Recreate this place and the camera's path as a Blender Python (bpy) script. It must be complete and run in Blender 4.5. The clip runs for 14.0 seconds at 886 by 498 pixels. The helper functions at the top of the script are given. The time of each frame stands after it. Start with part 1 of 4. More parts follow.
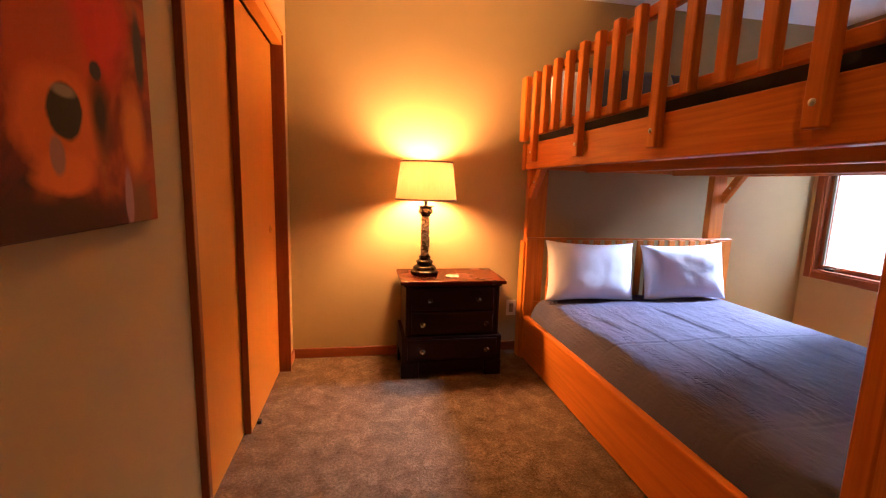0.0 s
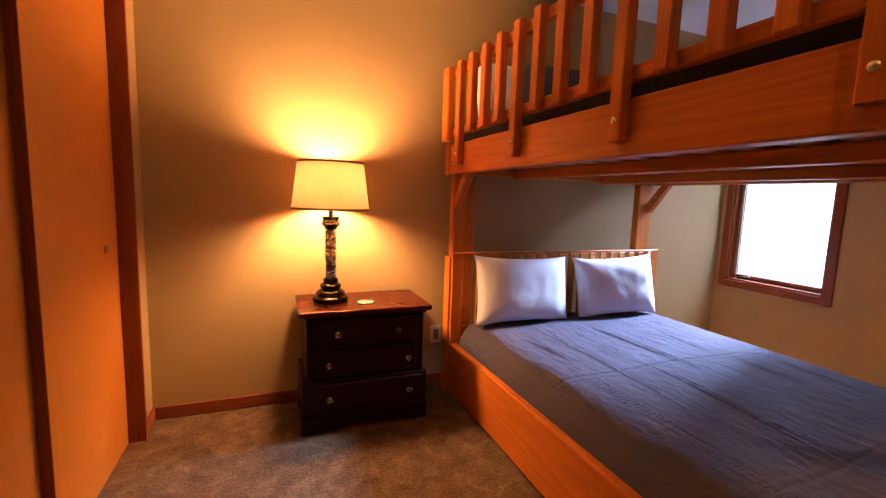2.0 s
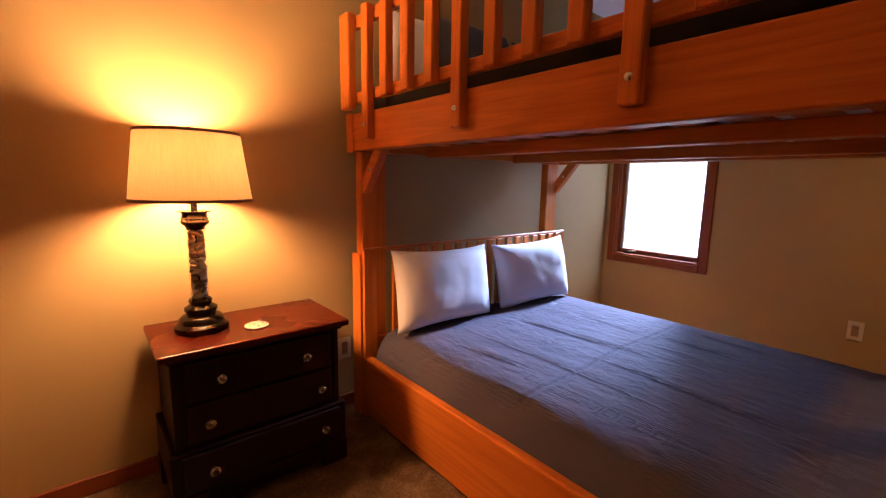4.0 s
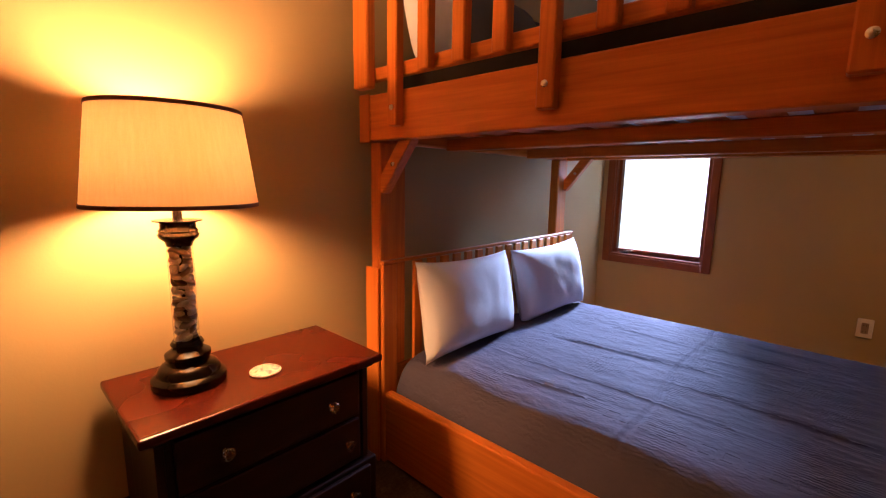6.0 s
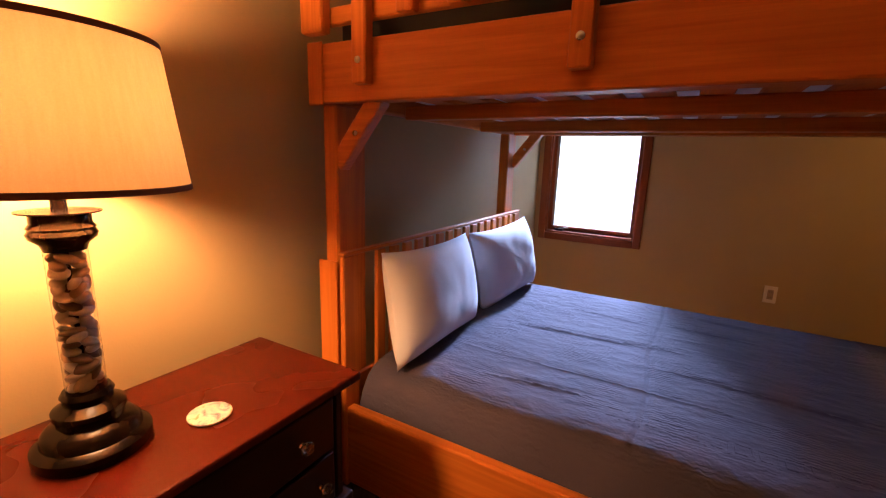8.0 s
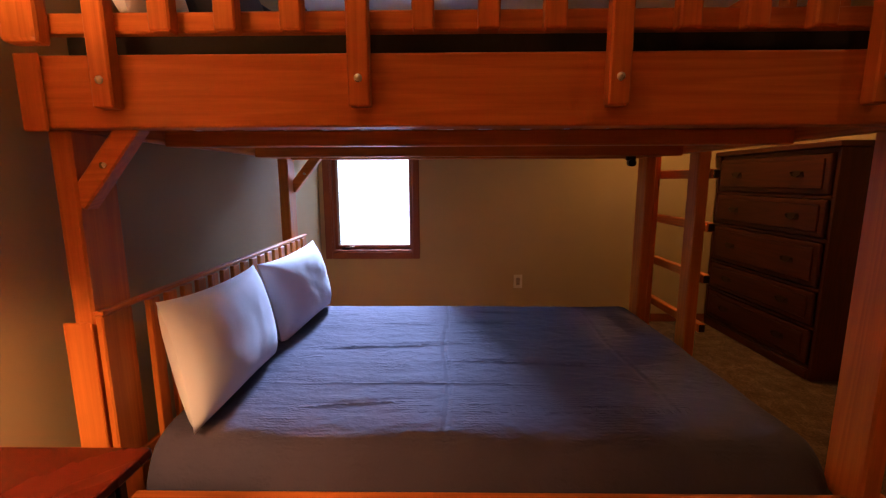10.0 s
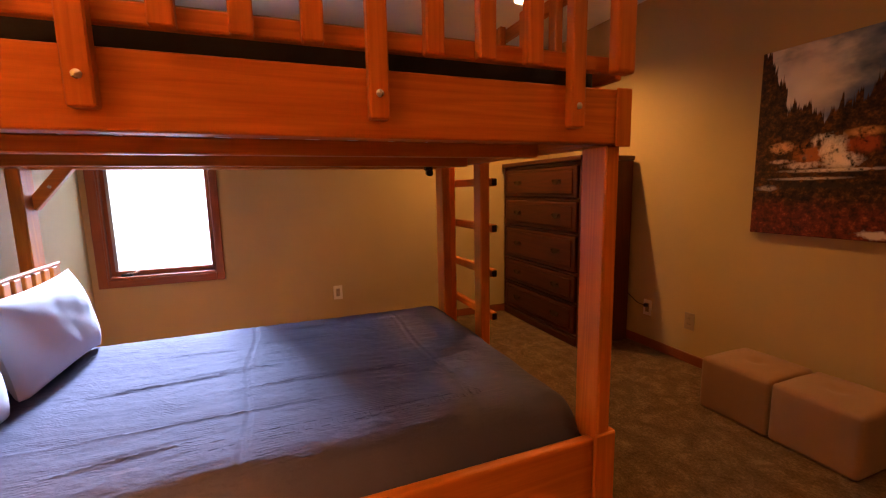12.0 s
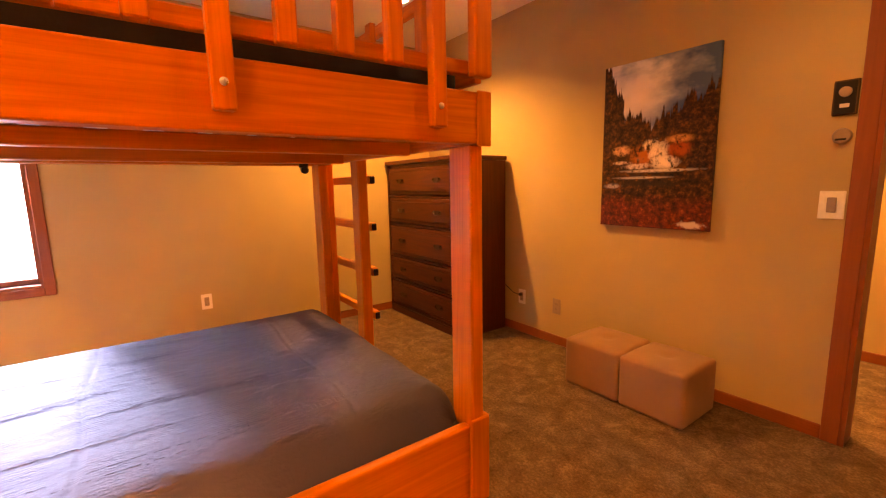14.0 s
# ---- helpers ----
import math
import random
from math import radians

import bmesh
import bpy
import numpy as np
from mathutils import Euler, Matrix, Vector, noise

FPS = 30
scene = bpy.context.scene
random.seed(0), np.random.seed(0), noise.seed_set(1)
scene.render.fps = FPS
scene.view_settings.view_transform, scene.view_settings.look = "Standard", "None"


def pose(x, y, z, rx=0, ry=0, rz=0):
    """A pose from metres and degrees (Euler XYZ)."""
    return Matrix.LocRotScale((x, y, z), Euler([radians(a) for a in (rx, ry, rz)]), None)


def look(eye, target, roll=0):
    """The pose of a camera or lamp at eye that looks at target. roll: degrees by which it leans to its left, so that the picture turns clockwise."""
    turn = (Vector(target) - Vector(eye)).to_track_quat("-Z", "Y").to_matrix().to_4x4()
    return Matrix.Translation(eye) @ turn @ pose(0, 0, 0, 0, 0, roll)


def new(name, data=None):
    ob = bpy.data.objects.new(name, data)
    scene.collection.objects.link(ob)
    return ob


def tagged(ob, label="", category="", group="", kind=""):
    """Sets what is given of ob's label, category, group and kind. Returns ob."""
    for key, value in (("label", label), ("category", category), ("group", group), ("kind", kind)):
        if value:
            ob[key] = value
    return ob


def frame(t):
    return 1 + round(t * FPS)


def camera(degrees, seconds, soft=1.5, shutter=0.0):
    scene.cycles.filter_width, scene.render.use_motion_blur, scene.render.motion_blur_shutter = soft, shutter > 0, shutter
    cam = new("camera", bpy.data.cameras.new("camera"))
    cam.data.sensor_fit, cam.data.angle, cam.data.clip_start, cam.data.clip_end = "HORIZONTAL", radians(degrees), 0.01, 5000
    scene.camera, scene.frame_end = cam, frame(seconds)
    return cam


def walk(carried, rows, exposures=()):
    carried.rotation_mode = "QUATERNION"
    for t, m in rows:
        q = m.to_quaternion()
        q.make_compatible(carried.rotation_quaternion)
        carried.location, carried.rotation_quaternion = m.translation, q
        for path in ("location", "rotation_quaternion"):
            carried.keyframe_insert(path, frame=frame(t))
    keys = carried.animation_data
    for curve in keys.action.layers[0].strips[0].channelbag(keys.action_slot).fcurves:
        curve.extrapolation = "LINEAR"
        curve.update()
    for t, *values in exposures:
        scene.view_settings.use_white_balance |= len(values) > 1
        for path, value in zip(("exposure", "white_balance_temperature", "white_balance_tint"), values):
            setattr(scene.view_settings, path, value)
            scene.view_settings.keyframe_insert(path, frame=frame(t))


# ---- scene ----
cam = camera(92.0, 14.0, soft=1.2)
PATH = [
    (0, (0.062, 0.299, 1.235), (0.42, 2.243, 0.933), 1.7),
    (0.5, (0.041, 0.362, 1.223), (0.546, 2.279, 0.959), 1.8),
    (1, (0.064, 0.457, 1.22), (0.725, 2.321, 0.92), 2.5),
    (1.5, (0.114, 0.616, 1.217), (0.79, 2.483, 0.976), 1.7),
    (2, (0.171, 0.754, 1.209), (0.905, 2.599, 0.97), 2.0),
    (2.5, (0.198, 0.871, 1.204), (1.061, 2.655, 0.929), 2.1),
    (3, (0.172, 1.065, 1.214), (1.222, 2.749, 0.964), 0.2),
    (3.5, (0.159, 1.168, 1.212), (1.332, 2.762, 0.928), 0.4),
    (6, (0.095, 1.796, 1.203), (1.553, 3.129, 0.888), 1.0),
    (6.5, (0.1, 1.893, 1.194), (1.559, 3.218, 0.85), 0.5),
    (7, (0.136, 2.02, 1.205), (1.634, 3.317, 0.925), -1.0),
    (7.5, (0.152, 2.116, 1.196), (1.741, 3.276, 0.837), 0.4),
    (10, (0.088, 2.177, 1.223), (2.062, 2.205, 0.904), -0.2),
    (10.5, (0.074, 2.126, 1.225), (2.039, 1.913, 0.92), -0.6),
    (11, (0.063, 2.085, 1.224), (1.997, 1.661, 0.947), -0.6),
    (11.5, (0.061, 2.067, 1.222), (1.958, 1.504, 0.93), -1.0),
    (12, (0.047, 2.049, 1.221), (1.889, 1.324, 0.939), -1.1),
    (12.5, (0.034, 2.037, 1.218), (1.83, 1.206, 0.931), -0.9),
    (13, (0.031, 2.024, 1.219), (1.788, 1.112, 0.931), -1.0),
    (13.5, (0.027, 2.006, 1.219), (1.723, 0.99, 0.917), -1.1),
    (14, (0.021, 1.984, 1.217), (1.623, 0.824, 0.918), -1.1),
]
EXPOSURES = [(0.0, 0.5, 6200, 10), (2.0, 0.12, 6000, 10), (3.0, -0.08, 5900, 10), (6.5, -0.47, 5900, 11), (7.7, -0.5, 5900, 11), (9.8, -0.65, 5700, 12), (10.5, -0.5, 5700, 12),
             (11.5, 0.0, 6000, 12), (12.5, 0.6, 6500, 11), (13.3, 1.15, 7200, 13), (14.0, 1.68, 8000, 17)]
walk(cam, [(t, look(eye, target, roll)) for t, eye, target, roll in PATH], EXPOSURES)

# ---- plan: x east, y north, z up ----
EAST, NORTH, SOUTH, WEST, CEIL = 3.70, 3.27, -0.53, -0.43, 2.52

# ---- world and lights ----
world = bpy.data.worlds.new("world")
scene.world = world
world.use_nodes = True
wn = world.node_tree.nodes
sky = wn.new("ShaderNodeTexSky")
sky.sky_type, sky.sun_disc, sky.sun_elevation, sky.sun_rotation = "NISHITA", False, radians(35), radians(200)
world.node_tree.links.new(sky.outputs[0], wn["Background"].inputs[0])
wn["Background"].inputs[1].default_value = 0.1


def lamp(name, kind, m, energy, color, **more):
    data = bpy.data.lights.new(name, kind)
    data.energy, data.color = energy, color
    if kind == "AREA":
        data.shape, data.size, data.size_y = "RECTANGLE", more["size"], more["size_y"]
    elif kind == "SPOT":
        data.spot_size, data.spot_blend, data.shadow_soft_size = radians(more["cone"]), more["blend"], more["radius"]
    else:
        data.shadow_soft_size = more["radius"]
    ob = new(name, data)
    ob.matrix_world = m
    return ob


WARM = (1.0, 0.49, 0.21)
lamp("bulb_light", "POINT", pose(0.450, 3.067, 1.256), 150, WARM, radius=0.085)
lamp("window_daylight", "AREA", look((5.7, 2.98, 2.80), (2.4, 2.55, 0.6)), 1400, (0.50, 0.62, 1.0), size=0.45, size_y=0.75)
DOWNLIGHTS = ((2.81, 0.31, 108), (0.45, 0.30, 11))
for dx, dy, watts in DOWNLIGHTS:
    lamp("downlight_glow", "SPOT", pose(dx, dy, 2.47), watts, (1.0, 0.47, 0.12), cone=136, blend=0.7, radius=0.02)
lamp("hall_glow", "POINT", pose(1.55, -1.45, 2.2), 90, (1.0, 0.55, 0.2), radius=0.1)

# ---- materials ----


class Nodes:
    """A short hand for building one node material."""

    def __init__(self, name):
        self.mat = bpy.data.materials.new(name)
        self.mat.use_nodes = True
        self.tree = self.mat.node_tree
        self.bsdf = self.tree.nodes["Principled BSDF"]
        self.coords = self.tree.nodes.new("ShaderNodeTexCoord").outputs["Object"]

    def add(self, kind, *links, **settings):
        node = self.tree.nodes.new(kind)
        for key, value in settings.items():
            setattr(node, key, value)
        for slot, value in links:
            if hasattr(value, "is_output"):
                self.tree.links.new(value, node.inputs[slot])
            else:
                node.inputs[slot].default_value = value
        return node

    def join(self, out, slot):
        self.tree.links.new(out, self.bsdf.inputs[slot])

    def mapped(self, scale, offset=None):
        return self.add("ShaderNodeMapping", ("Vector", self.coords), ("Scale", scale), *([("Location", offset)] if offset else [])).outputs[0]

    def noise(self, vector, scale, detail=4.0, rough=0.55, distortion=0.0):
        return self.add("ShaderNodeTexNoise", ("Vector", vector), ("Scale", scale), ("Detail", detail), ("Roughness", rough), ("Distortion", distortion)).outputs["Fac"]

    def ramp(self, fac, *stops):
        node = self.add("ShaderNodeValToRGB", ("Fac", fac))
        els = node.color_ramp.elements
        while len(els) < len(stops):
            els.new(0.5)
        for el, (at, col) in zip(els, stops):
            el.position, el.color = at, (*col, 1)
        return node.outputs["Color"]

    def math(self, op, a, b=0.0, clamp=False):
        node = self.add("ShaderNodeMath", (0, a), (1, b), operation=op)
        node.use_clamp = clamp
        return node.outputs[0]

    def mix(self, fac, a, b, blend="MIX"):
        node = self.add("ShaderNodeMix", data_type="RGBA", blend_type=blend)
        for slot, value in ((0, fac), (6, a), (7, b)):
            if hasattr(value, "is_output"):
                self.tree.links.new(value, node.inputs[slot])
            else:
                node.inputs[slot].default_value = value if slot == 0 else (*value, 1)
        return node.outputs[2]

    def bump(self, height, strength, distance=0.01, under=None):
        node = self.add("ShaderNodeBump", ("Height", height), ("Strength", strength), ("Distance", distance), *([("Normal", under)] if under else []))
        self.join(node.outputs[0], "Normal")
        return node.outputs[0]

    def settle(self, color=None, rough=0.5, metal=0.0, **more):
        for slot, value in (("Base Color", color), ("Roughness", rough), ("Metallic", metal), *((k.replace("_", " "), v) for k, v in more.items())):
            if value is None:
                continue
            if hasattr(value, "is_output"):
                self.join(value, slot)
            else:
                self.bsdf.inputs[slot].default_value = (*value, 1) if isinstance(value, tuple) else value
        return self.mat


def wood(name, axis, dark, light, rough=0.42, grain=1.0, coat=0.03, gloss=0.20, relief=0.12):
    """Boards with growth rings and pores along one axis; each board has its own shade."""
    n = Nodes(name)
    rnd = n.add("ShaderNodeObjectInfo").outputs["Random"]
    shift = n.add("ShaderNodeCombineXYZ", (0, n.math("MULTIPLY", rnd, 7.3)), (1, n.math("MULTIPLY", rnd, 3.1)), (2, n.math("MULTIPLY", rnd, 5.7))).outputs[0]
    moved = n.add("ShaderNodeVectorMath", (0, n.coords), (1, shift), operation="ADD").outputs[0]
    stretch = [14.0, 14.0, 14.0]
    stretch[axis] = 0.6
    long = n.add("ShaderNodeMapping", ("Vector", moved), ("Scale", stretch)).outputs[0]
    warp = n.noise(long, 1.1, 2.0)
    rings = n.math("FRACT", n.math("MULTIPLY", n.math("ADD", n.noise(long, 0.55, 1.0), n.math("MULTIPLY", warp, 0.12)), 13.0))
    line = n.ramp(rings, (0.0, (0.1, 0.1, 0.1)), (0.72, (0.75, 0.75, 0.75)), (1.0, (0.15, 0.15, 0.15)))
    fine = [150.0, 150.0, 150.0]
    fine[axis] = 5.0
    pores = n.noise(n.add("ShaderNodeMapping", ("Vector", moved), ("Scale", fine)).outputs[0], 1.0, 3.0)
    tone = n.math("ADD", n.math("MULTIPLY", n.add("ShaderNodeSeparateColor", (0, line)).outputs[0], 0.45 * grain), n.math("MULTIPLY", pores, 0.35))
    tone = n.math("ADD", tone, n.math("MULTIPLY", n.noise(long, 0.25, 2.0), 0.25))
    color = n.ramp(tone, (0.15, dark), (0.85, light))
    color = n.mix(n.math("MULTIPLY", rnd, 0.22), color, tuple(0.75 * c for c in dark))
    n.bump(n.math("ADD", n.math("MULTIPLY", pores, 0.6), n.math("MULTIPLY", rings, 0.25)), relief, 0.003)
    return n.settle(color, n.math("ADD", n.math("MULTIPLY", pores, 0.18), rough - 0.09), Coat_Weight=coat, Coat_Roughness=0.3, Specular_IOR_Level=gloss)


FIR = [wood("fir_" + "xyz"[a], a, (0.36, 0.088, 0.007), (0.80, 0.250, 0.021), 0.42, 0.55) for a in range(3)]
TRIM = [wood("trim_" + "xyz"[a], a, (0.165, 0.043, 0.012), (0.29, 0.078, 0.022), 0.44, 0.5) for a in range(3)]
VENEER = wood("door_veneer", 2, (0.42, 0.145, 0.014), (0.54, 0.208, 0.024), 0.46, 0.35)
MAHOG = [wood("mahogany_" + "xyz"[a], a, (0.009, 0.0026, 0.0018), (0.024, 0.006, 0.004), 0.36, 0.6, 0.0, 0.16) for a in range(3)]
WALNUT = [wood("chest_wood_" + "xyz"[a], a, (0.048, 0.0098, 0.0028), (0.130, 0.029, 0.007), 0.40, 0.7, 0.0, 0.3) for a in range(3)]


def painted(name, color, spread=0.06, bump=0.12, rough=0.7):
    """Rolled wall paint: faint blotches and an orange-peel texture."""
    n = Nodes(name)
    tone = n.noise(n.coords, 1.3, 3.0)
    lo, hi = tuple(c * (1 - spread) for c in color), tuple(min(1, c * (1 + spread)) for c in color)
    n.bump(n.math("ADD", n.noise(n.coords, 170.0, 2.0), n.math("MULTIPLY", n.noise(n.coords, 45.0, 2.0), 0.7)), bump, 0.002)
    return n.settle(n.ramp(tone, (0.3, lo), (0.7, hi)), rough, Specular_IOR_Level=0.2)


WALL = painted("wall_paint", (0.385, 0.271, 0.116))
WHITE = painted("ceiling_paint", (0.80, 0.78, 0.74), 0.03, 0.35, 0.9)


def carpet(name, dark, mid, light):
    n = Nodes(name)
    tuft = n.noise(n.coords, 78.0, 6.0, 0.78)
    patch = n.noise(n.coords, 11.0, 5.0, 0.65, 0.5)
    wear = n.noise(n.coords, 2.0, 2.0)
    tone = n.math("ADD", n.math("ADD", n.math("MULTIPLY", tuft, 0.52), n.math("MULTIPLY", patch, 0.40)), n.math("MULTIPLY", wear, 0.08))
    n.bump(n.math("ADD", tuft, n.math("MULTIPLY", patch, 0.4)), 1.0, 0.016)
    return n.settle(n.ramp(tone, (0.36, dark), (0.5, mid), (0.64, light)), 0.95, Specular_IOR_Level=0.1)


CARPET = carpet("carpet", (0.070, 0.040, 0.018), (0.150, 0.092, 0.047), (0.27, 0.178, 0.096))


def cloth(name, color, weave=420.0, bump=0.25, wrinkle=0.35, sheen=0.25, spread=0.12):
    n = Nodes(name)
    threads = n.noise(n.coords, weave, 2.0)
    folds = n.noise(n.coords, 7.0, 4.0, 0.5, 0.8)
    lo, hi = tuple(c * (1 - spread) for c in color), tuple(min(1, c * (1 + spread)) for c in color)
    first = n.bump(threads, bump, 0.001)
    n.bump(folds, wrinkle, 0.02, first)
    return n.settle(n.ramp(n.math("ADD", n.math("MULTIPLY", threads, 0.6), n.math("MULTIPLY", folds, 0.4)), (0.3, lo), (0.7, hi)), 0.88, Sheen_Weight=sheen * 0.3, Specular_IOR_Level=0.15)


def quilted(name, color):
    """The bed cover: fine ripples that run the length of the bed, broken by slow waves."""
    n = Nodes(name)
    drift = n.noise(n.mapped((4.0, 3.0, 1.0)), 1.0, 3.0)
    ripple = n.add("ShaderNodeTexWave", ("Vector", n.coords), ("Scale", 24.0), ("Distortion", 5.0), ("Detail", 2.0), ("Detail Scale", 2.2), bands_direction="X").outputs["Fac"]
    cross = n.noise(n.mapped((44.0, 24.0, 1.0)), 1.0, 4.0)
    threads = n.noise(n.coords, 500.0, 2.0)
    patchy = n.math("MULTIPLY", n.math("SUBTRACT", n.noise(n.coords, 8.0, 3.0), 0.42), 2.6, True)
    height = n.math("ADD", n.math("MULTIPLY", n.math("MULTIPLY", ripple, patchy), 0.6), n.math("MULTIPLY", cross, 1.0))
    first = n.bump(threads, 0.2, 0.001)
    n.bump(height, 0.60, 0.006, first)
    lo, hi = tuple(c * 0.82 for c in color), tuple(c * 1.15 for c in color)
    return n.settle(n.ramp(n.math("ADD", n.math("MULTIPLY", threads, 0.5), n.math("MULTIPLY", drift, 0.5)), (0.3, lo), (0.7, hi)), 0.85, Sheen_Weight=0.03, Specular_IOR_Level=0.15)


COVER = quilted("bed_cover", (0.059, 0.052, 0.073))
NAVY = cloth("navy_bedding", (0.055, 0.062, 0.095))
LINEN = cloth("white_pillowcase", (0.82, 0.81, 0.82), 600.0, 0.15, 0.10, 0.1, 0.03)
DARKMESH = cloth("mattress_ticking", (0.03, 0.027, 0.027))
SUEDE = cloth("tan_suede", (0.25, 0.138, 0.066), 300.0, 0.3, 0.12, 0.4, 0.1)


def plain(name, color, rough=0.5, metal=0.0, speckle=0.05, **more):
    n = Nodes(name)
    tone = n.noise(n.coords, 60.0, 3.0)
    lo, hi = tuple(c * (1 - speckle) for c in color), tuple(min(1, c * (1 + speckle)) for c in color)
    return n.settle(n.ramp(tone, (0.3, lo), (0.7, hi)), n.math("ADD", n.math("MULTIPLY", tone, 0.1), rough - 0.05), metal, **more)


PLASTIC = plain("ivory_plastic", (0.68, 0.60, 0.46), 0.35)
TANPLASTIC = plain("tan_plastic", (0.27, 0.19, 0.115), 0.45)
DARKPLASTIC = plain("dark_plastic", (0.014, 0.011, 0.010), 0.5, Specular_IOR_Level=0.15)
SLOT = plain("slot_black", (0.012, 0.011, 0.010), 0.6)
STEEL = plain("zinc_bolt", (0.62, 0.58, 0.50), 0.28, 1.0)
BRONZE = plain("dark_bronze", (0.07, 0.042, 0.022), 0.45, 0.8)
BRASS = plain("aged_brass", (0.36, 0.22, 0.09), 0.4, 1.0)
BLACK = plain("black_lacquer", (0.006, 0.004, 0.003), 0.2, 0.0, 0.1, Specular_IOR_Level=0.12)
BAND = plain("shade_band", (0.12, 0.035, 0.012), 0.7)
RUBBER = plain("dark_gasket", (0.025, 0.024, 0.024), 0.6)
ALU = plain("window_alu", (0.30, 0.29, 0.28), 0.35, 1.0)


def lacquer(name, dark, light, rough):
    """Smooth polished wood: a faint slow figure under an even gloss."""
    n = Nodes(name)
    figure = n.noise(n.mapped((1.5, 30.0, 30.0)), 1.0, 2.0, 0.5)
    haze = n.noise(n.coords, 5.0, 2.0)
    return n.settle(n.ramp(figure, (0.3, dark), (0.7, light)), n.math("ADD", n.math("MULTIPLY", haze, 0.06), rough - 0.03), Specular_IOR_Level=0.18)


CHERRY_TOP = lacquer("cherry_lacquer", (0.052, 0.0063, 0.0014), (0.055, 0.0067, 0.0015), 0.27)


def glassy(name, color=(1, 1, 1), rough=0.0, ior=1.45):
    return Nodes(name).settle(color, rough, 0.0, Transmission_Weight=1.0, IOR=ior)


GLASS = glassy("clear_glass")
CRYSTAL = glassy("crystal", (1, 0.98, 0.96), 0.02, 1.6)


def shade_cloth():
    n = Nodes("shade_linen")
    n.tree.nodes.remove(n.bsdf)
    slub = n.noise(n.mapped((120.0, 120.0, 6.0)), 1.0, 3.0)
    weave = n.noise(n.coords, 380.0, 2.0)
    tone = n.ramp(n.math("ADD", n.math("MULTIPLY", slub, 0.6), n.math("MULTIPLY", weave, 0.4)), (0.3, (0.80, 0.465, 0.18)), (0.7, (0.90, 0.545, 0.235)))
    front = n.add("ShaderNodeBsdfDiffuse", ("Color", tone))
    through_it = n.add("ShaderNodeBsdfTranslucent", ("Color", tone))
    both = n.add("ShaderNodeMixShader", (0, 0.034), (1, front.outputs[0]), (2, through_it.outputs[0]))
    n.tree.links.new(both.outputs[0], n.tree.nodes["Material Output"].inputs[0])
    return n.mat


SHADE = shade_cloth()


def glow(name, color, strength):
    n = Nodes(name)
    return n.settle((0.8, 0.8, 0.8), 0.5, 0.0, Emission_Color=color, Emission_Strength=strength)


BULB = glow("bulb_glass", (1.0, 0.66, 0.30), 30.0)
CANLIGHT = glow("downlight_lens", (1.0, 0.72, 0.42), 22.0)
OUTSIDE = glow("bright_overcast", (0.87, 0.90, 1.0), 2.0)

# ---- building helpers ----


def box(bm, x0, x1, y0, y1, z0, z1, bevel=0.0, m=None, segments=1):
    made = bmesh.ops.create_cube(bm, size=1.0)["verts"]
    for v in made:
        v.co = Vector(((x0 + x1) / 2 + v.co.x * (x1 - x0), (y0 + y1) / 2 + v.co.y * (y1 - y0), (z0 + z1) / 2 + v.co.z * (z1 - z0)))
    if bevel:
        edges = list({e for v in made for e in v.link_edges})
        out = bmesh.ops.bevel(bm, geom=edges, offset=bevel, segments=segments, affect="EDGES", profile=0.5)
        made = list({v for f in out["faces"] for v in f.verts} | {v for v in made if v.is_valid})
    if m is not None:
        for v in made:
            v.co = m @ v.co
    return bm


def brick(x0, x1, y0, y1, z0, z1, bevel=0.0, m=None, segments=1):
    return box(bmesh.new(), x0, x1, y0, y1, z0, z1, bevel, m, segments)


def lathe(profile, cx, cy, steps=40, closed=True):
    """A turned body round a vertical axis from (radius, height) rows."""
    bm = bmesh.new()
    rings = []
    for r, z in profile:
        rings.append([bm.verts.new((cx + r * math.cos(2 * math.pi * k / steps), cy + r * math.sin(2 * math.pi * k / steps), z)) for k in range(steps)])
    for a, b in zip(rings, rings[1:]):
        for k in range(steps):
            bm.faces.new((a[k], a[(k + 1) % steps], b[(k + 1) % steps], b[k]))
    if closed:
        bm.faces.new(list(reversed(rings[0])))
        bm.faces.new(rings[-1])
    return bm


def rod(a, b, radius, steps=14):
    a, b = Vector(a), Vector(b)
    bm = lathe([(radius, 0), (radius, (b - a).length)], 0, 0, steps)
    m = Matrix.Translation(a) @ (b - a).to_track_quat("Z", "Y").to_matrix().to_4x4()
    bmesh.ops.transform(bm, matrix=m, verts=bm.verts)
    return bm


def mesh_object(name, bm, material, smooth=False):
    data = bpy.data.meshes.new(name)
    bmesh.ops.recalc_face_normals(bm, faces=bm.faces)
    bm.to_mesh(data)
    bm.free()
    data.materials.append(material)
    if smooth:
        data.shade_smooth()
        data.set_sharp_from_angle(angle=radians(38))
    return new(name, data)


def thing(name, at, label, category, group=""):
    ob = new(name)
    ob.location = at
    ob.empty_display_size = 0.1
    return tagged(ob, label, category, group)


def place_of(ob):
    m = ob.matrix_parent_inverse.copy() if ob.parent else Matrix()
    here = m @ ob.matrix_basis
    return place_of(ob.parent) @ here if ob.parent else here


def part(name, bm, material, parent, label="", smooth=False):
    """Links a bmesh, given in room coordinates, as one mesh under a thing or a part."""
    ob = mesh_object(name, bm, material, smooth)
    ob.parent = parent
    ob.matrix_parent_inverse = place_of(parent).inverted()
    return tagged(ob, label)


